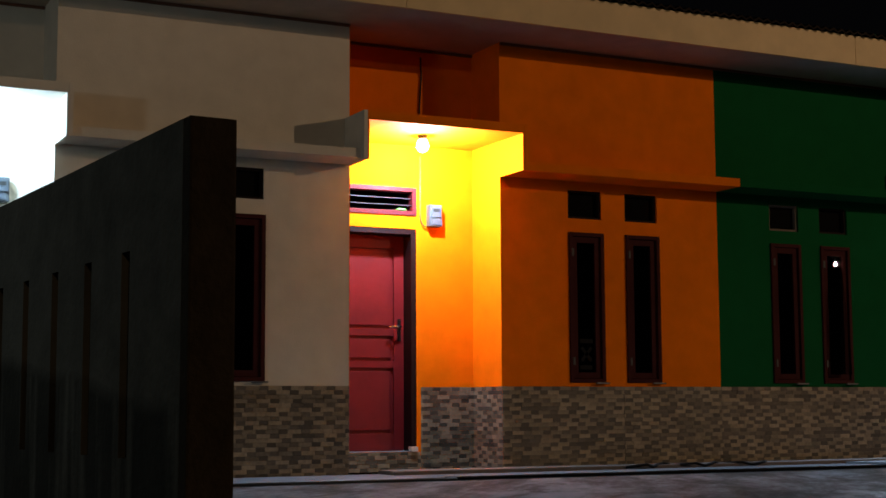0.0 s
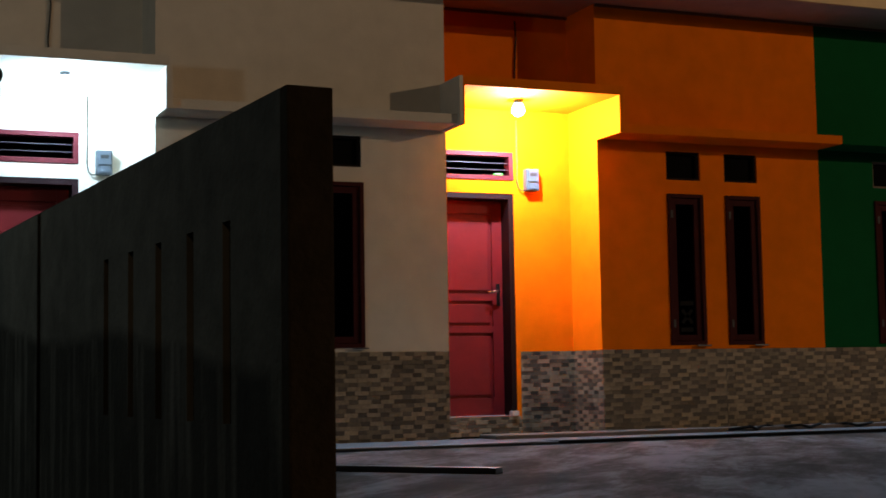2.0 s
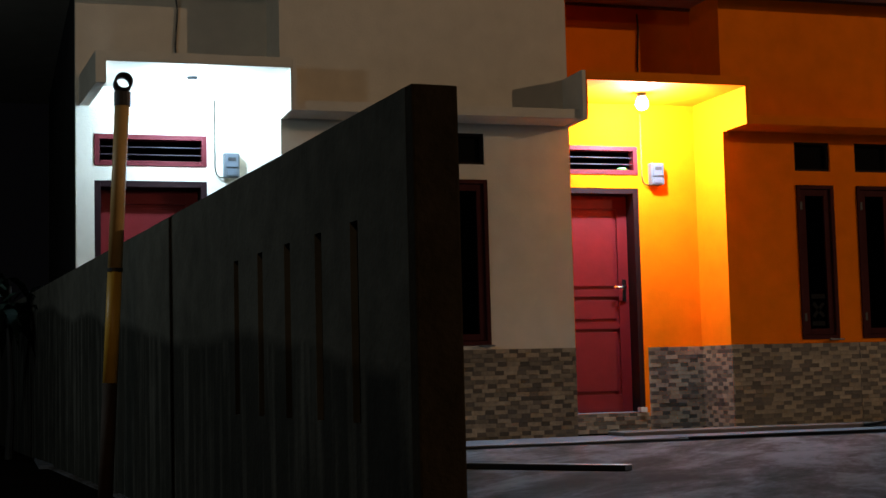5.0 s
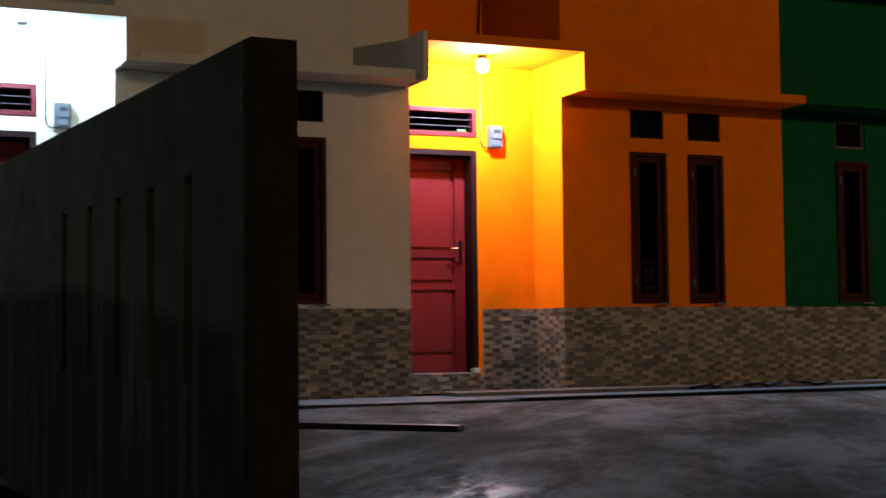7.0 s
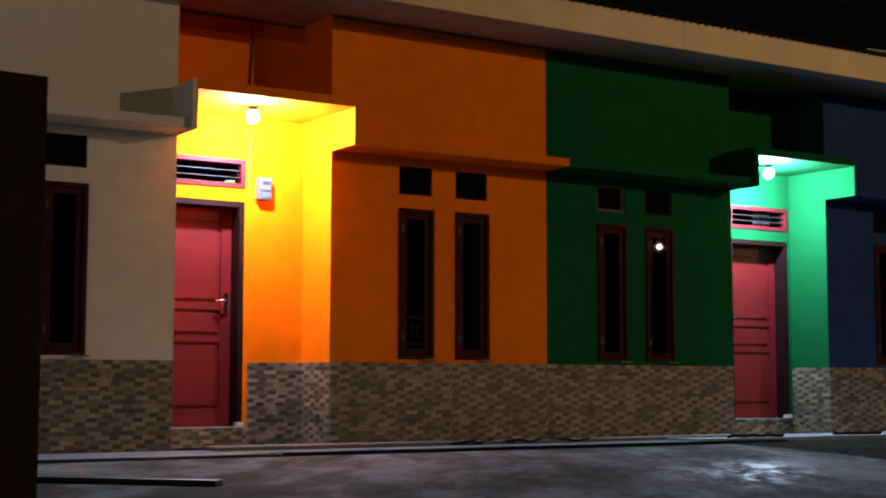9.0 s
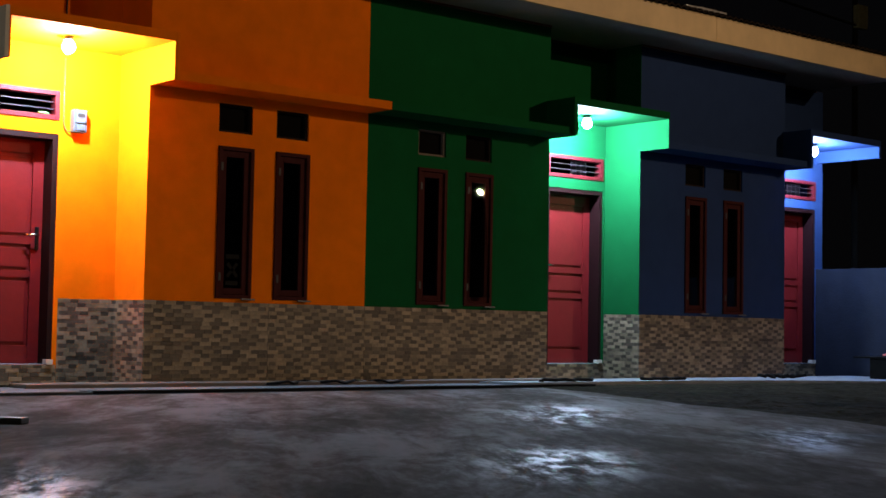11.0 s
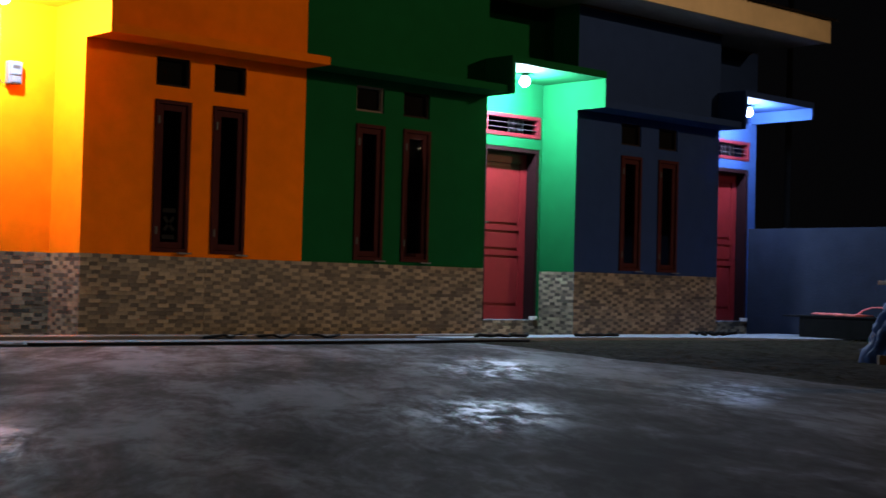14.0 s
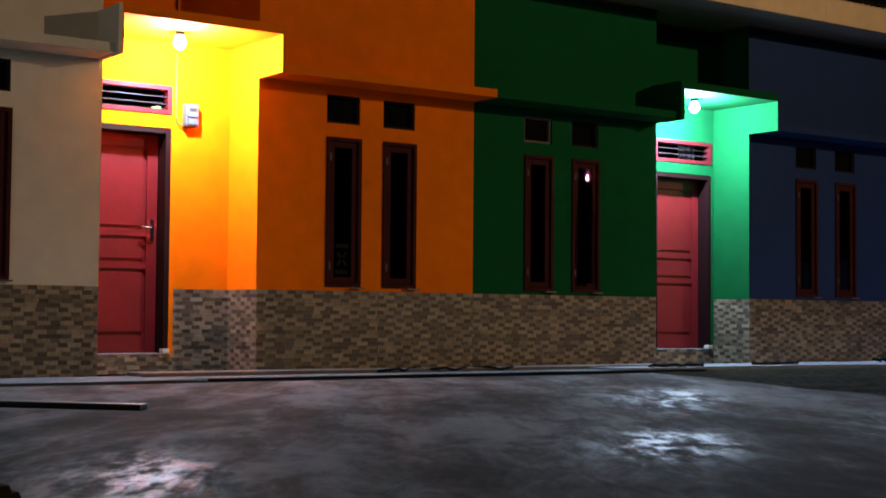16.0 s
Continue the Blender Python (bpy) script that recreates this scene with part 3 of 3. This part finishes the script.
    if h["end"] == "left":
        # the darkness of this unlit side is put into its colour
        part("end_wall", boxes((rx0 - 0.0, rx0 + T, R + T + 0.001, 6.0, 0, TOP)), DARK_RENDER, house, "end wall, coloured dark for its unlit face")
    if h["end"] == "right":
        part("end_wall", boxes((rx1 - T, rx1, R + T + 0.001, 6.0, 0, TOP)), paint, house)
    part("party_wall", boxes((fx1 - 0.06, fx1 - 0.01, R + T + 0.001, 5.99, 0, TOP)), SHADE_BLACK, house)
    part("inner_floor", boxes((min(rx0, fx0) + 0.01, max(rx1, fx1) - 0.01, R + T + 0.002, 5.99, 0.0, 0.17)), SHADE_BLACK, house)
    # sun ledge along the front, at the height of the canopy foot
    part("window_ledge", boxes((fx0 + 0.001, fx1 - 0.001, -0.38, -0.001, 2.63, 2.71), bevel=0.006), paint, house)
    canopy(house, rx0 + (0.17 if h["end"] == "left" else 0), 16.52 if h["end"] == "right" else rx1, paint, *SIDES[key])
    door(house, dx0, dx1, key in ("green", "blue"), up)
    transom(house, dx0, dx1, key in ("green", "blue"), up)
    for x in h["wins"]:
        window(house, x, "tall narrow dark window in the %s wall" % WORDS[key], ajar=x == 9.785, taped=x == 6.85)
        small_vent(house, x, VENT_GREY if x == 9.16 else VENT_FRAME)
    # cornice under the soffit
    part("cornice", boxes((fx0, fx1, -0.022, -0.001, TOP - 0.026, TOP - 0.002), bevel=0.006), TRIM, house)
    part("recess_cornice", boxes((rx0, min(rx1, 16.49), R - 0.022, R - 0.001, TOP - 0.026, TOP - 0.002), bevel=0.006), TRIM, house)
    for ob in house.children:
        ob.location = Vector(ob.location) - off

# ---------------------------------------------------------------- roof
roof = empty("roof", (8.5, 0, TOP), "low dark tiled roof with a cream fascia board", "roof")
EAVE = -0.70


def rel(bm, ob):
    bmesh.ops.translate(bm, verts=bm.verts, vec=-Vector(ob.location))
    return bm


part("soffit", rel(boxes((-0.2, 16.5, EAVE + 0.03, 6.3, TOP, TOP + 0.03)), roof), SOFFIT, roof, "dim soffit boards")
for x0, x1 in ((-0.22, 4.9), (4.903, 9.7), (9.703, 12.9), (12.903, 16.5)):
    part("fascia", rel(boxes((x0, x1, EAVE - 0.005, EAVE + 0.027, TOP - 0.005, TOP + 0.285), bevel=0.004), roof), CREAM, roof, "cream painted fascia board")
bm = bmesh.new()
cols, pitch_, wave = 170, 16.9 / 170, 0.028
rows_ = [(EAVE - 0.06, TOP + 0.29), (EAVE + 1.0, TOP + 0.52), (3.0, TOP + 1.35)]
pts = []
for y, z in rows_:
    pts.append([bm.verts.new((-0.3 + i * pitch_ / 2, y, z + wave * (1 if i % 2 else 0))) for i in range(cols * 2 + 1)])
for r0, r1 in zip(pts, pts[1:]):
    for i in range(cols * 2):
        bm.faces.new((r0[i], r0[i + 1], r1[i + 1], r1[i]))
lip = [bm.verts.new((v.co.x, v.co.y, v.co.z - 0.02)) for v in pts[0]]
for i in range(cols * 2):
    bm.faces.new((lip[i], lip[i + 1], pts[0][i + 1], pts[0][i]))
part("roof_tiles", rel(bm, roof), ROOF, roof, "dark corrugated roof tiles")
part("rear_slope", rel(boxes((-0.3, 16.6, 3.0, 6.5, TOP + 1.2, TOP + 1.3)), roof), ROOF, roof)

# ---------------------------------------------------------------- old boundary wall, near
WX, WY, WA = 0.937, -8.1, 4.44


def near_wall():
    """Level-topped rendered wall with five blind slots in its face; local y runs along it."""
    slots = [0.463 + 0.329 * i for i in range(5)]
    holes = [(s - 0.033, s + 0.033, 0.44, 0.975) for s in slots]
    bm = wall_mesh("y", 0.0505, 13.0, 0.0, 1.258, 0.0, 0.095, holes)
    box(bm, 0.0952, 0.117, 0.0505, 13.0, 0.0, 1.258)
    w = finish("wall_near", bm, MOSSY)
    w.matrix_world = pose(WX, WY, 0, 0, 0, WA)
    tagged(w, "old dark mossy rendered wall with narrow blind slots", "wall", kind="structure")
    # end face in a darker brown than the wall: its shade is coloured in
    part("end_post", boxes((-0.001, 0.118, 0.0, 0.05, 0.0, 1.2585), bevel=0.006), POST, w, "end of the wall, dark brown for its shade")
    return w


near_wall()

# broken footing block beside the end of the wall
bm = bmesh.new()
box(bm, -0.14, 0.14, -0.12, 0.12, 0, 0.17)
for v in bm.verts:
    if v.co.z > 0.1:
        v.co.x *= 0.62
        v.co.y *= 0.7
bmesh.ops.bevel(bm, geom=bm.edges[:], offset=0.015, segments=2, affect="EDGES")
fb = finish("footing_block", bm, POST)
fb.location = (1.0, -8.32, 0)
tagged(fb, "dark tapered concrete footing block at the wall end", "block")

# leaning pipe with an open elbow at its head
pipe = empty("vent_pipe", (0.47, -5.1, 0), "ochre vent pipe leaning beside the dark wall", "pipe")
foot, head = Vector((-0.035, 0, 0)), Vector((0.05, 0, 1.80))
mid = foot.lerp(head, 0.31)
part("lower_pipe", tube(bmesh.new(), [foot, mid], 0.031, 14), PVC_DARK, pipe, "dark brown lower length", True)
j = foot.lerp(head, 0.575)
part("middle_pipe", tube(bmesh.new(), [mid, j], 0.031, 14), PVC_MID, pipe, "yellow ochre middle length", True)
part("upper_pipe", tube(bmesh.new(), [j, head], 0.031, 14), PVC, pipe, "", True)
part("joint_band", tube(bmesh.new(), [j - Vector((0, 0, 0.008)), j + Vector((0, 0, 0.008))], 0.034, 14), CABLE, pipe, "black joint band")
part("collar", tube(bmesh.new(), [head - Vector((0, 0, 0.06)), head + Vector((0, 0, 0.0))], 0.036, 14), CABLE, pipe, "black pipe collar")
bm = bmesh.new()
seg = 20
ring_c = head + Vector((0.002, 0, 0.04))
for r_in, r_out in ((0.029, 0.039),):
    loops = []
    for y, r in ((-0.05, r_in), (-0.05, r_out), (0.05, r_out), (0.05, r_in)):
        loops.append([bm.verts.new(ring_c + Vector((math.cos(k * math.tau / seg) * r, y, math.sin(k * math.tau / seg) * r))) for k in range(seg)])
    for a, b in zip(loops, loops[1:] + loops[:1]):
        for k in range(seg):
            bm.faces.new((a[k], a[(k + 1) % seg], b[(k + 1) % seg], b[k]))
part("elbow_mouth", bm, CABLE, pipe, "open black elbow mouth", True)

# ---------------------------------------------------------------- lamps, meters, cables
for key, (at, watts, colour) in BULBS.items():
    lamp = empty("ceiling_bulb", at, "lit bare bulb in a white holder under the canopy", "light bulb", "porch bulbs")
    part("holder", tube(bmesh.new(), [(0, 0, 0.05), (0, 0, (3.0245 if key == "blue" else 2.9495) - at[2])], [0.03, 0.045], 14), PLASTIC, lamp, "white lamp holder", True)
    bm = bmesh.new()
    bmesh.ops.create_uvsphere(bm, u_segments=16, v_segments=10, radius=0.056)
    for v in bm.verts:
        if v.co.z > 0:
            v.co.z *= 1.6
            v.co.x *= 1 - v.co.z * 4
            v.co.y *= 1 - v.co.z * 4
    part("bulb", bm, BULB[key], lamp, "glowing bulb", True)


def meter(x, z, side):
    m = empty("electric_meter", (x, R, z), "grey electric meter box with a cable on the porch wall", "meter", "electric meters")
    part("case", boxes((-0.065, 0.065, -0.075, -0.001, -0.1, 0.1), bevel=0.012), PLASTIC, m)
    part("cover", boxes((-0.05, 0.05, -0.09, -0.0755, -0.02, 0.085), bevel=0.006), CLEAR, m, "pale clear cover")
    part("display", boxes((-0.032, 0.032, -0.0925, -0.0902, 0.03, 0.06)), CABLE, m, "dark display")
    part("keypad", boxes((-0.04, 0.04, -0.082, -0.0755, -0.085, -0.03), bevel=0.004), CLEAR, m)
    bm = bmesh.new()
    s = side
    line = [(s * 0.13, -0.012, 0.55), (s * 0.13, -0.012, 0.1), (s * 0.13, -0.012, -0.02), (s * 0.118, -0.014, -0.07), (s * 0.095, -0.02, -0.095), (s * 0.06, -0.03, -0.1)]
    part("cable", tube(bm, line, 0.0055, 8), CABLE_GREY, m, "grey supply cable", True)


meter(5.735, 2.31, -1)
meter(1.885, 2.315, -1)
meter(11.25, 2.31, 1)

# scrap of green plastic left on the orange door's vent
bm = bmesh.new()
bmesh.ops.create_icosphere(bm, subdivisions=2, radius=0.5)
for v in bm.verts:
    v.co = Vector((v.co.x * 0.10, v.co.y * 0.04, v.co.z * 0.03 + 0.004 * noise.noise(v.co * 4)))
g = finish("plastic_scrap", bm, GREEN_SCRAP, smooth=True)
g.location = (5.43, R + 0.025, TRANS_Z[0] + 0.055)
tagged(g, "small scrap of green plastic on the vent frame", "scrap")

# drop wires on the upper porch walls
for x in (1.45, 5.61):
    c = finish("drop_wire", tube(bmesh.new(), [(x - 0.02, R - 0.06, TOP - 0.09), (x + 0.01, R - 0.012, 3.6), (x - 0.01, R - 0.012, 3.3), (x, R - 0.012, 3.04)], 0.008, 6), CABLE)
    tagged(c, "thin dark wire down the upper porch wall", "cable")

# ---------------------------------------------------------------- yard clutter
b = finish("plank", boxes((-0.9, 0.93, -0.05, 0.05, 0, 0.034), bevel=0.006), WET_PLANK)
b.matrix_world = pose(2.75, -3.2, 0.0, 0, 0, -48)
tagged(b, "dark wet plank lying on the concrete", "plank")


def rope(name, pts, r, mat, label, category):
    o = finish(name, tube(bmesh.new(), pts, r, 6), mat, smooth=True)
    return tagged(o, label, category)


rr = random.Random(2)
rope("hose", [(5.0 + 0.22 * i, -1.18 - 0.02 * math.sin(i * 1.1), 0.022) for i in range(26)], 0.014, BLACK, "black hose along the concrete edge", "hose")
rope("hose", [(0.6 + 0.25 * i, -1.2 - 0.012 * math.sin(i), 0.02) for i in range(19)], 0.012, CABLE, "thin black hose along the cement strip", "hose")
rope("cable_coil", [(7.2 + 0.09 * i, -0.35 - 0.07 * math.sin(i * 0.9), 0.03 + 0.012 * (i % 3)) for i in range(18)], 0.013, BLACK, "loose black cable lying by the tiled wall", "cable")
for n_, (cx, cy, ln) in enumerate(((10.3, -0.62, 0.8), (11.9, -0.56, 0.7), (14.0, -0.5, 0.45), (14.35, -0.55, 0.4))):
    wires = [(cx + ln * i / 9, cy + 0.05 * math.sin(i * 2.3 + n_), 0.034 + (0.02 + 0.02 * (n_ > 1)) * abs(math.sin(i * 1.9 + n_))) for i in range(10)]
    rope("cable_coil", wires, 0.02, BLACK, "short tangle of black cable on the cement strip", "cable")

# perimeter wall on the right with its pillar
bm = boxes((16.51, 16.63, -1.60, R - 0.004, 0, 1.44))
box(bm, 16.49, 16.65, -1.74, -1.60, 0, 1.44)
box(bm, 16.51, 16.63, -9.0, -1.74, 0, 1.355)
tagged(finish("wall_east", bm, BLUE_WALL), "blue-grey rendered boundary wall beside the last house", "wall", kind="structure")

# low dark crate with a pink cloth
crate = empty("crate", (15.95, -1.46, 0), "low black wooden crate by the boundary wall", "crate")
part("body", boxes((-0.3, 0.3, -0.75, 0.58, 0.03, 0.28), bevel=0.01), BLACK, crate)
part("lid", boxes((-0.33, 0.33, -0.78, 0.80, 0.2805, 0.30), bevel=0.004), BLACK, crate)
for x, y in ((-0.26, -0.7), (0.26, -0.7), (-0.26, 0.53), (0.26, 0.53)):
    part("foot", boxes((x - 0.03, x + 0.03, y - 0.03, y + 0.03, 0, 0.029)), BLACK, crate)
bm = bmesh.new()
bmesh.ops.create_grid(bm, x_segments=10, y_segments=16, size=0.5)
for v in bm.verts:
    x, y = v.co.x, v.co.y
    v.co.x, v.co.y = x * 0.4, y * 0.62
    v.co.z = 0.022 + 0.010 * noise.noise((x * 5, y * 6, 1)) + 0.012 * (0.5 + y)
bmesh.ops.solidify(bm, geom=bm.faces[:], thickness=0.02)
c = finish("cloth", bm, PINK, smooth=True)
c.location = (15.9, -1.34, 0.302)
tagged(c, "folded pink cloth lying on the crate", "cloth")
rope("pink_hose", [(15.85, -1.58, 0.33), (15.85, -1.66, 0.38), (15.85, -1.78, 0.42), (15.84, -1.92, 0.425), (15.83, -2.06, 0.38), (15.8, -2.18, 0.315)], 0.009, PINK, "pink hose looping off the crate", "hose")

# trestle with a tarpaulin
tx, ty = 7.81, -7.01
trestle = empty("trestle", (tx, ty, 0), "rough timber trestle with a board on top", "trestle")
part("board", boxes((-0.22, 0.75, -0.16, 0.12, 0.615, 0.64), bevel=0.005), WOOD, trestle)
for dx, dy, lean in ((-0.02, -0.1, 0.07), (-0.02, 0.08, 0.02), (0.62, -0.1, 0.0), (0.62, 0.08, 0.0)):
    part("leg", tube(bmesh.new(), [(dx - lean, dy, 0), (dx, dy, 0.615)], 0.045, 4), WOOD, trestle)
part("stretcher", boxes((-0.26, 0.68, -0.03, 0.01, 0.15, 0.205), bevel=0.004), WOOD, trestle)
part("brace", tube(bmesh.new(), [(-0.12, -0.13, 0.19), (0.55, -0.13, 0.42)], 0.026, 4), WOOD, trestle)
trestle.rotation_euler = (0, 0, radians(-38))
# tarpaulin thrown over a stack
bm = bmesh.new()
SEG, RNG = 72, 22
rings = []
for j in range(RNG + 1):
    v_ = j / RNG
    ring = []
    for i in range(SEG):
        a = i / SEG * math.tau
        fold = 0.5 * abs(math.sin(a * 4.5 + 1.5 * v_)) + 0.35 * noise.noise((math.cos(a) * 3, math.sin(a) * 3, v_ * 4)) + 0.34 * noise.noise((math.cos(a) * 8, math.sin(a) * 8, v_ * 9))
        r = (0.075 + 0.125 * v_ ** 0.7) * (0.8 + fold)
        lean = 0.10 * (1 - v_)
        ring.append(bm.verts.new((lean + math.cos(a) * r * 0.85, -lean * 0.6 + math.sin(a) * r, 0.60 * (1 - v_) ** 0.9 + 0.06 * math.sin(a * 2) * (1 - v_))))
    rings.append(ring)
for r0, r1 in zip(rings, rings[1:]):
    for i in range(SEG):
        bm.faces.new((r0[i], r0[(i + 1) % SEG], r1[(i + 1) % SEG], r1[i]))
bm.faces.new(rings[0])
t = finish("tarpaulin", bm, TARP, smooth=True)
t.location = (10.62, -5.15, 0.0)
tagged(t, "crumpled blue tarpaulin over a small stack on the soil", "tarpaulin")

# ---------------------------------------------------------------- beyond the row
nb = empty("neighbour_building", (25, 5, 0), "dim unfinished grey building behind the boundary wall", "building")
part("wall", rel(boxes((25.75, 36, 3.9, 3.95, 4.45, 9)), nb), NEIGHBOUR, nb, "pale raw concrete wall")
part("lower_wall", rel(boxes((25.75, 36, 3.9, 3.95, 0, 4.448)), nb), DARK_RENDER, nb, "darker lower part of the wall")
for z in (3.3, 3.9):
    part("scaffold_rail", rel(tube(bmesh.new(), [(24.8, 3.2, z), (30, 3.1, z + 0.05)], 0.04, 6), nb), DARK_RENDER, nb)
part("scaffold_post", rel(tube(bmesh.new(), [(25.0, 3.25, 0), (25.02, 3.2, 4.32)], 0.05, 6), nb), DARK_RENDER, nb)

# shrub at the end of the old wall
bm = bmesh.new()
sr = random.Random(9)
for k in range(26):
    base = Vector((sr.uniform(-0.12, 0.12), sr.uniform(-0.1, 0.1), sr.uniform(0.1, 0.5)))
    ang, ln = sr.uniform(0, math.tau), sr.uniform(0.3, 0.55)
    d = Vector((math.cos(ang), math.sin(ang), 0))
    side = Vector((-d.y, d.x, 0))
    prev = None
    for s in range(6):
        u = s / 5
        p = base + d * ln * u + Vector((0, 0, 0.5 * u - 0.75 * u * u))
        wv = 0.05 * math.sin(math.pi * min(1, u * 0.9 + 0.1))
        cur = (bm.verts.new(p - side * wv), bm.verts.new(p + side * wv))
        if prev:
            bm.faces.new((prev[0], prev[1], cur[1], cur[0]))
        prev = cur
bmesh.ops.solidify(bm, geom=bm.faces[:], thickness=0.004)
shrub = empty("shrub", (0.12, 0.1, 0), "dark leafy shrub beyond the old wall", "shrub")
part("stem", tube(bmesh.new(), [(0, 0, 0), (0.02, 0, 0.45), (0.0, 0.02, 0.95), (0.01, 0, 1.3)], [0.03, 0.025, 0.018, 0.01], 8), DARK_RENDER, shrub)
bmesh.ops.translate(bm, verts=bm.verts, vec=(0, 0, 0.83))
part("leaves", bm, LEAF, shrub)

# wires over the roof, and added metal bars standing in for two bright streaks
rope("power_cable", [(15.0 + 1.05 * i, 3.0, 6.22 - 0.072 * i - 0.05 * math.sin(math.pi * i / 6)) for i in range(7)], 0.022, STEEL, "sagging power cable over the roof", "cable")
up = empty("utility_pole", (21.12, 3.1, 0), "dark utility pole with a weathered junction box", "pole")
part("shaft", tube(bmesh.new(), [(0, 0, 0), (0, 0, 6.4)], [0.06, 0.045], 10), DARK_RENDER, up)
part("junction_box", boxes((-0.13, 0.13, -0.17, -0.05, 5.75, 6.15), bevel=0.02), PALE_BOX, up, "weathered junction box")
for x, y, z in ((13.78, 0.3, 4.46), (14.07, 0.36, 4.49)):
    o = finish("roof_streak", boxes((-0.27, 0.27, -0.03, 0.03, 0, 0.035), bevel=0.004), STRIP)
    o.matrix_world = pose(x, y, z + 0.05, 8, 0, 0)
    tagged(o, "short bright streak over the roof tiles, made as a metal bar", "metal strip")

# ---------------------------------------------------------------- tiled foot of the fronts
for key, h in HOUSES.items():
    house = house_objects[key]
    off = Vector(house.location)
    made = []
    (rx0, rx1), (fx0, fx1), (dx0, dx1) = h["rec"], h["front"], h["door"]
    lo = fx0
    if key == "orange":
        lo = fx0 + 6.5 * (BRICK_L + BRICK_S)
        backing = part("cladding", boxes((fx0, lo, -0.0035, -0.0005, 0.0, DADO)), GROUT, house, "stone-look tile cladding")
        made.append(backing)
        shapes = {}
        for a, b, c, d, tone in brick_rows(fx0, lo, 0.0, DADO):
            tone = tone if rng.random() < 0.92 else 1 - tone
            key_ = (round(b - a, 3), round(d - c, 3), tone, rng.randrange(3))
            if key_ not in shapes:
                bm = bmesh.new()
                w, hgt, hh = b - a, d - c, 0.002 + 0.001 * key_[3]
                lowv = [bm.verts.new((x, -0.0036, z)) for x, z in ((0, 0), (w, 0), (w, hgt), (0, hgt))]
                topv = [bm.verts.new((x, -0.0036 - hh + 0.0006 * ((i * 7 + key_[3]) % 3), z)) for i, (x, z) in enumerate(((0.0015, 0.0015), (w - 0.0015, 0.0015), (w - 0.0015, hgt - 0.0015), (0.0015, hgt - 0.0015)))]
                bm.faces.new(topv)
                for i in range(4):
                    bm.faces.new((lowv[i], lowv[(i + 1) % 4], topv[(i + 1) % 4], topv[i]))
                bmesh.ops.recalc_face_normals(bm, faces=bm.faces)
                me = bpy.data.meshes.new("brick")
                bm.to_mesh(me)
                bm.free()
                me.materials.append(TILE_PIECES[tone])
                shapes[key_] = me
            o = new("brick", shapes[key_])
            o.parent = backing
            o.location = (a, 0, c)
    else:
        made.append(part("cladding", boxes((fx0, fx1, -0.0035, -0.0005, 0.0, DADO)), GROUT, house, "stone-look tile cladding"))
    if lo < fx1:
        if key == "orange":
            made.append(part("cladding", boxes((lo, fx1, -0.0035, -0.0005, 0.0, DADO)), GROUT, house, "stone-look tile cladding"))
        made.append(tile_field(house, "x", lo, fx1, 0, DADO, -0.004, -1))
    # back of the recess: beside the door, and the riser below it
    for a, b, z1 in ((rx0, dx0, DADO), (dx1 + 0.04, rx1, DADO), (dx0, min(dx1 + 0.04, rx1), DOOR_Z[0] - 0.003)):
        if b - a > 0.05:
            made.append(tile_field(house, "x", a, b, 0.0, z1, R - 0.002, -1))
    for e, out in ((rx0, 1), (rx1, -1)):
        if e not in (0.64, 16.66):
            made.append(tile_field(house, "y", 0.0, R, 0.0, DADO, e, out))
    for ob in made:
        ob.location = -off
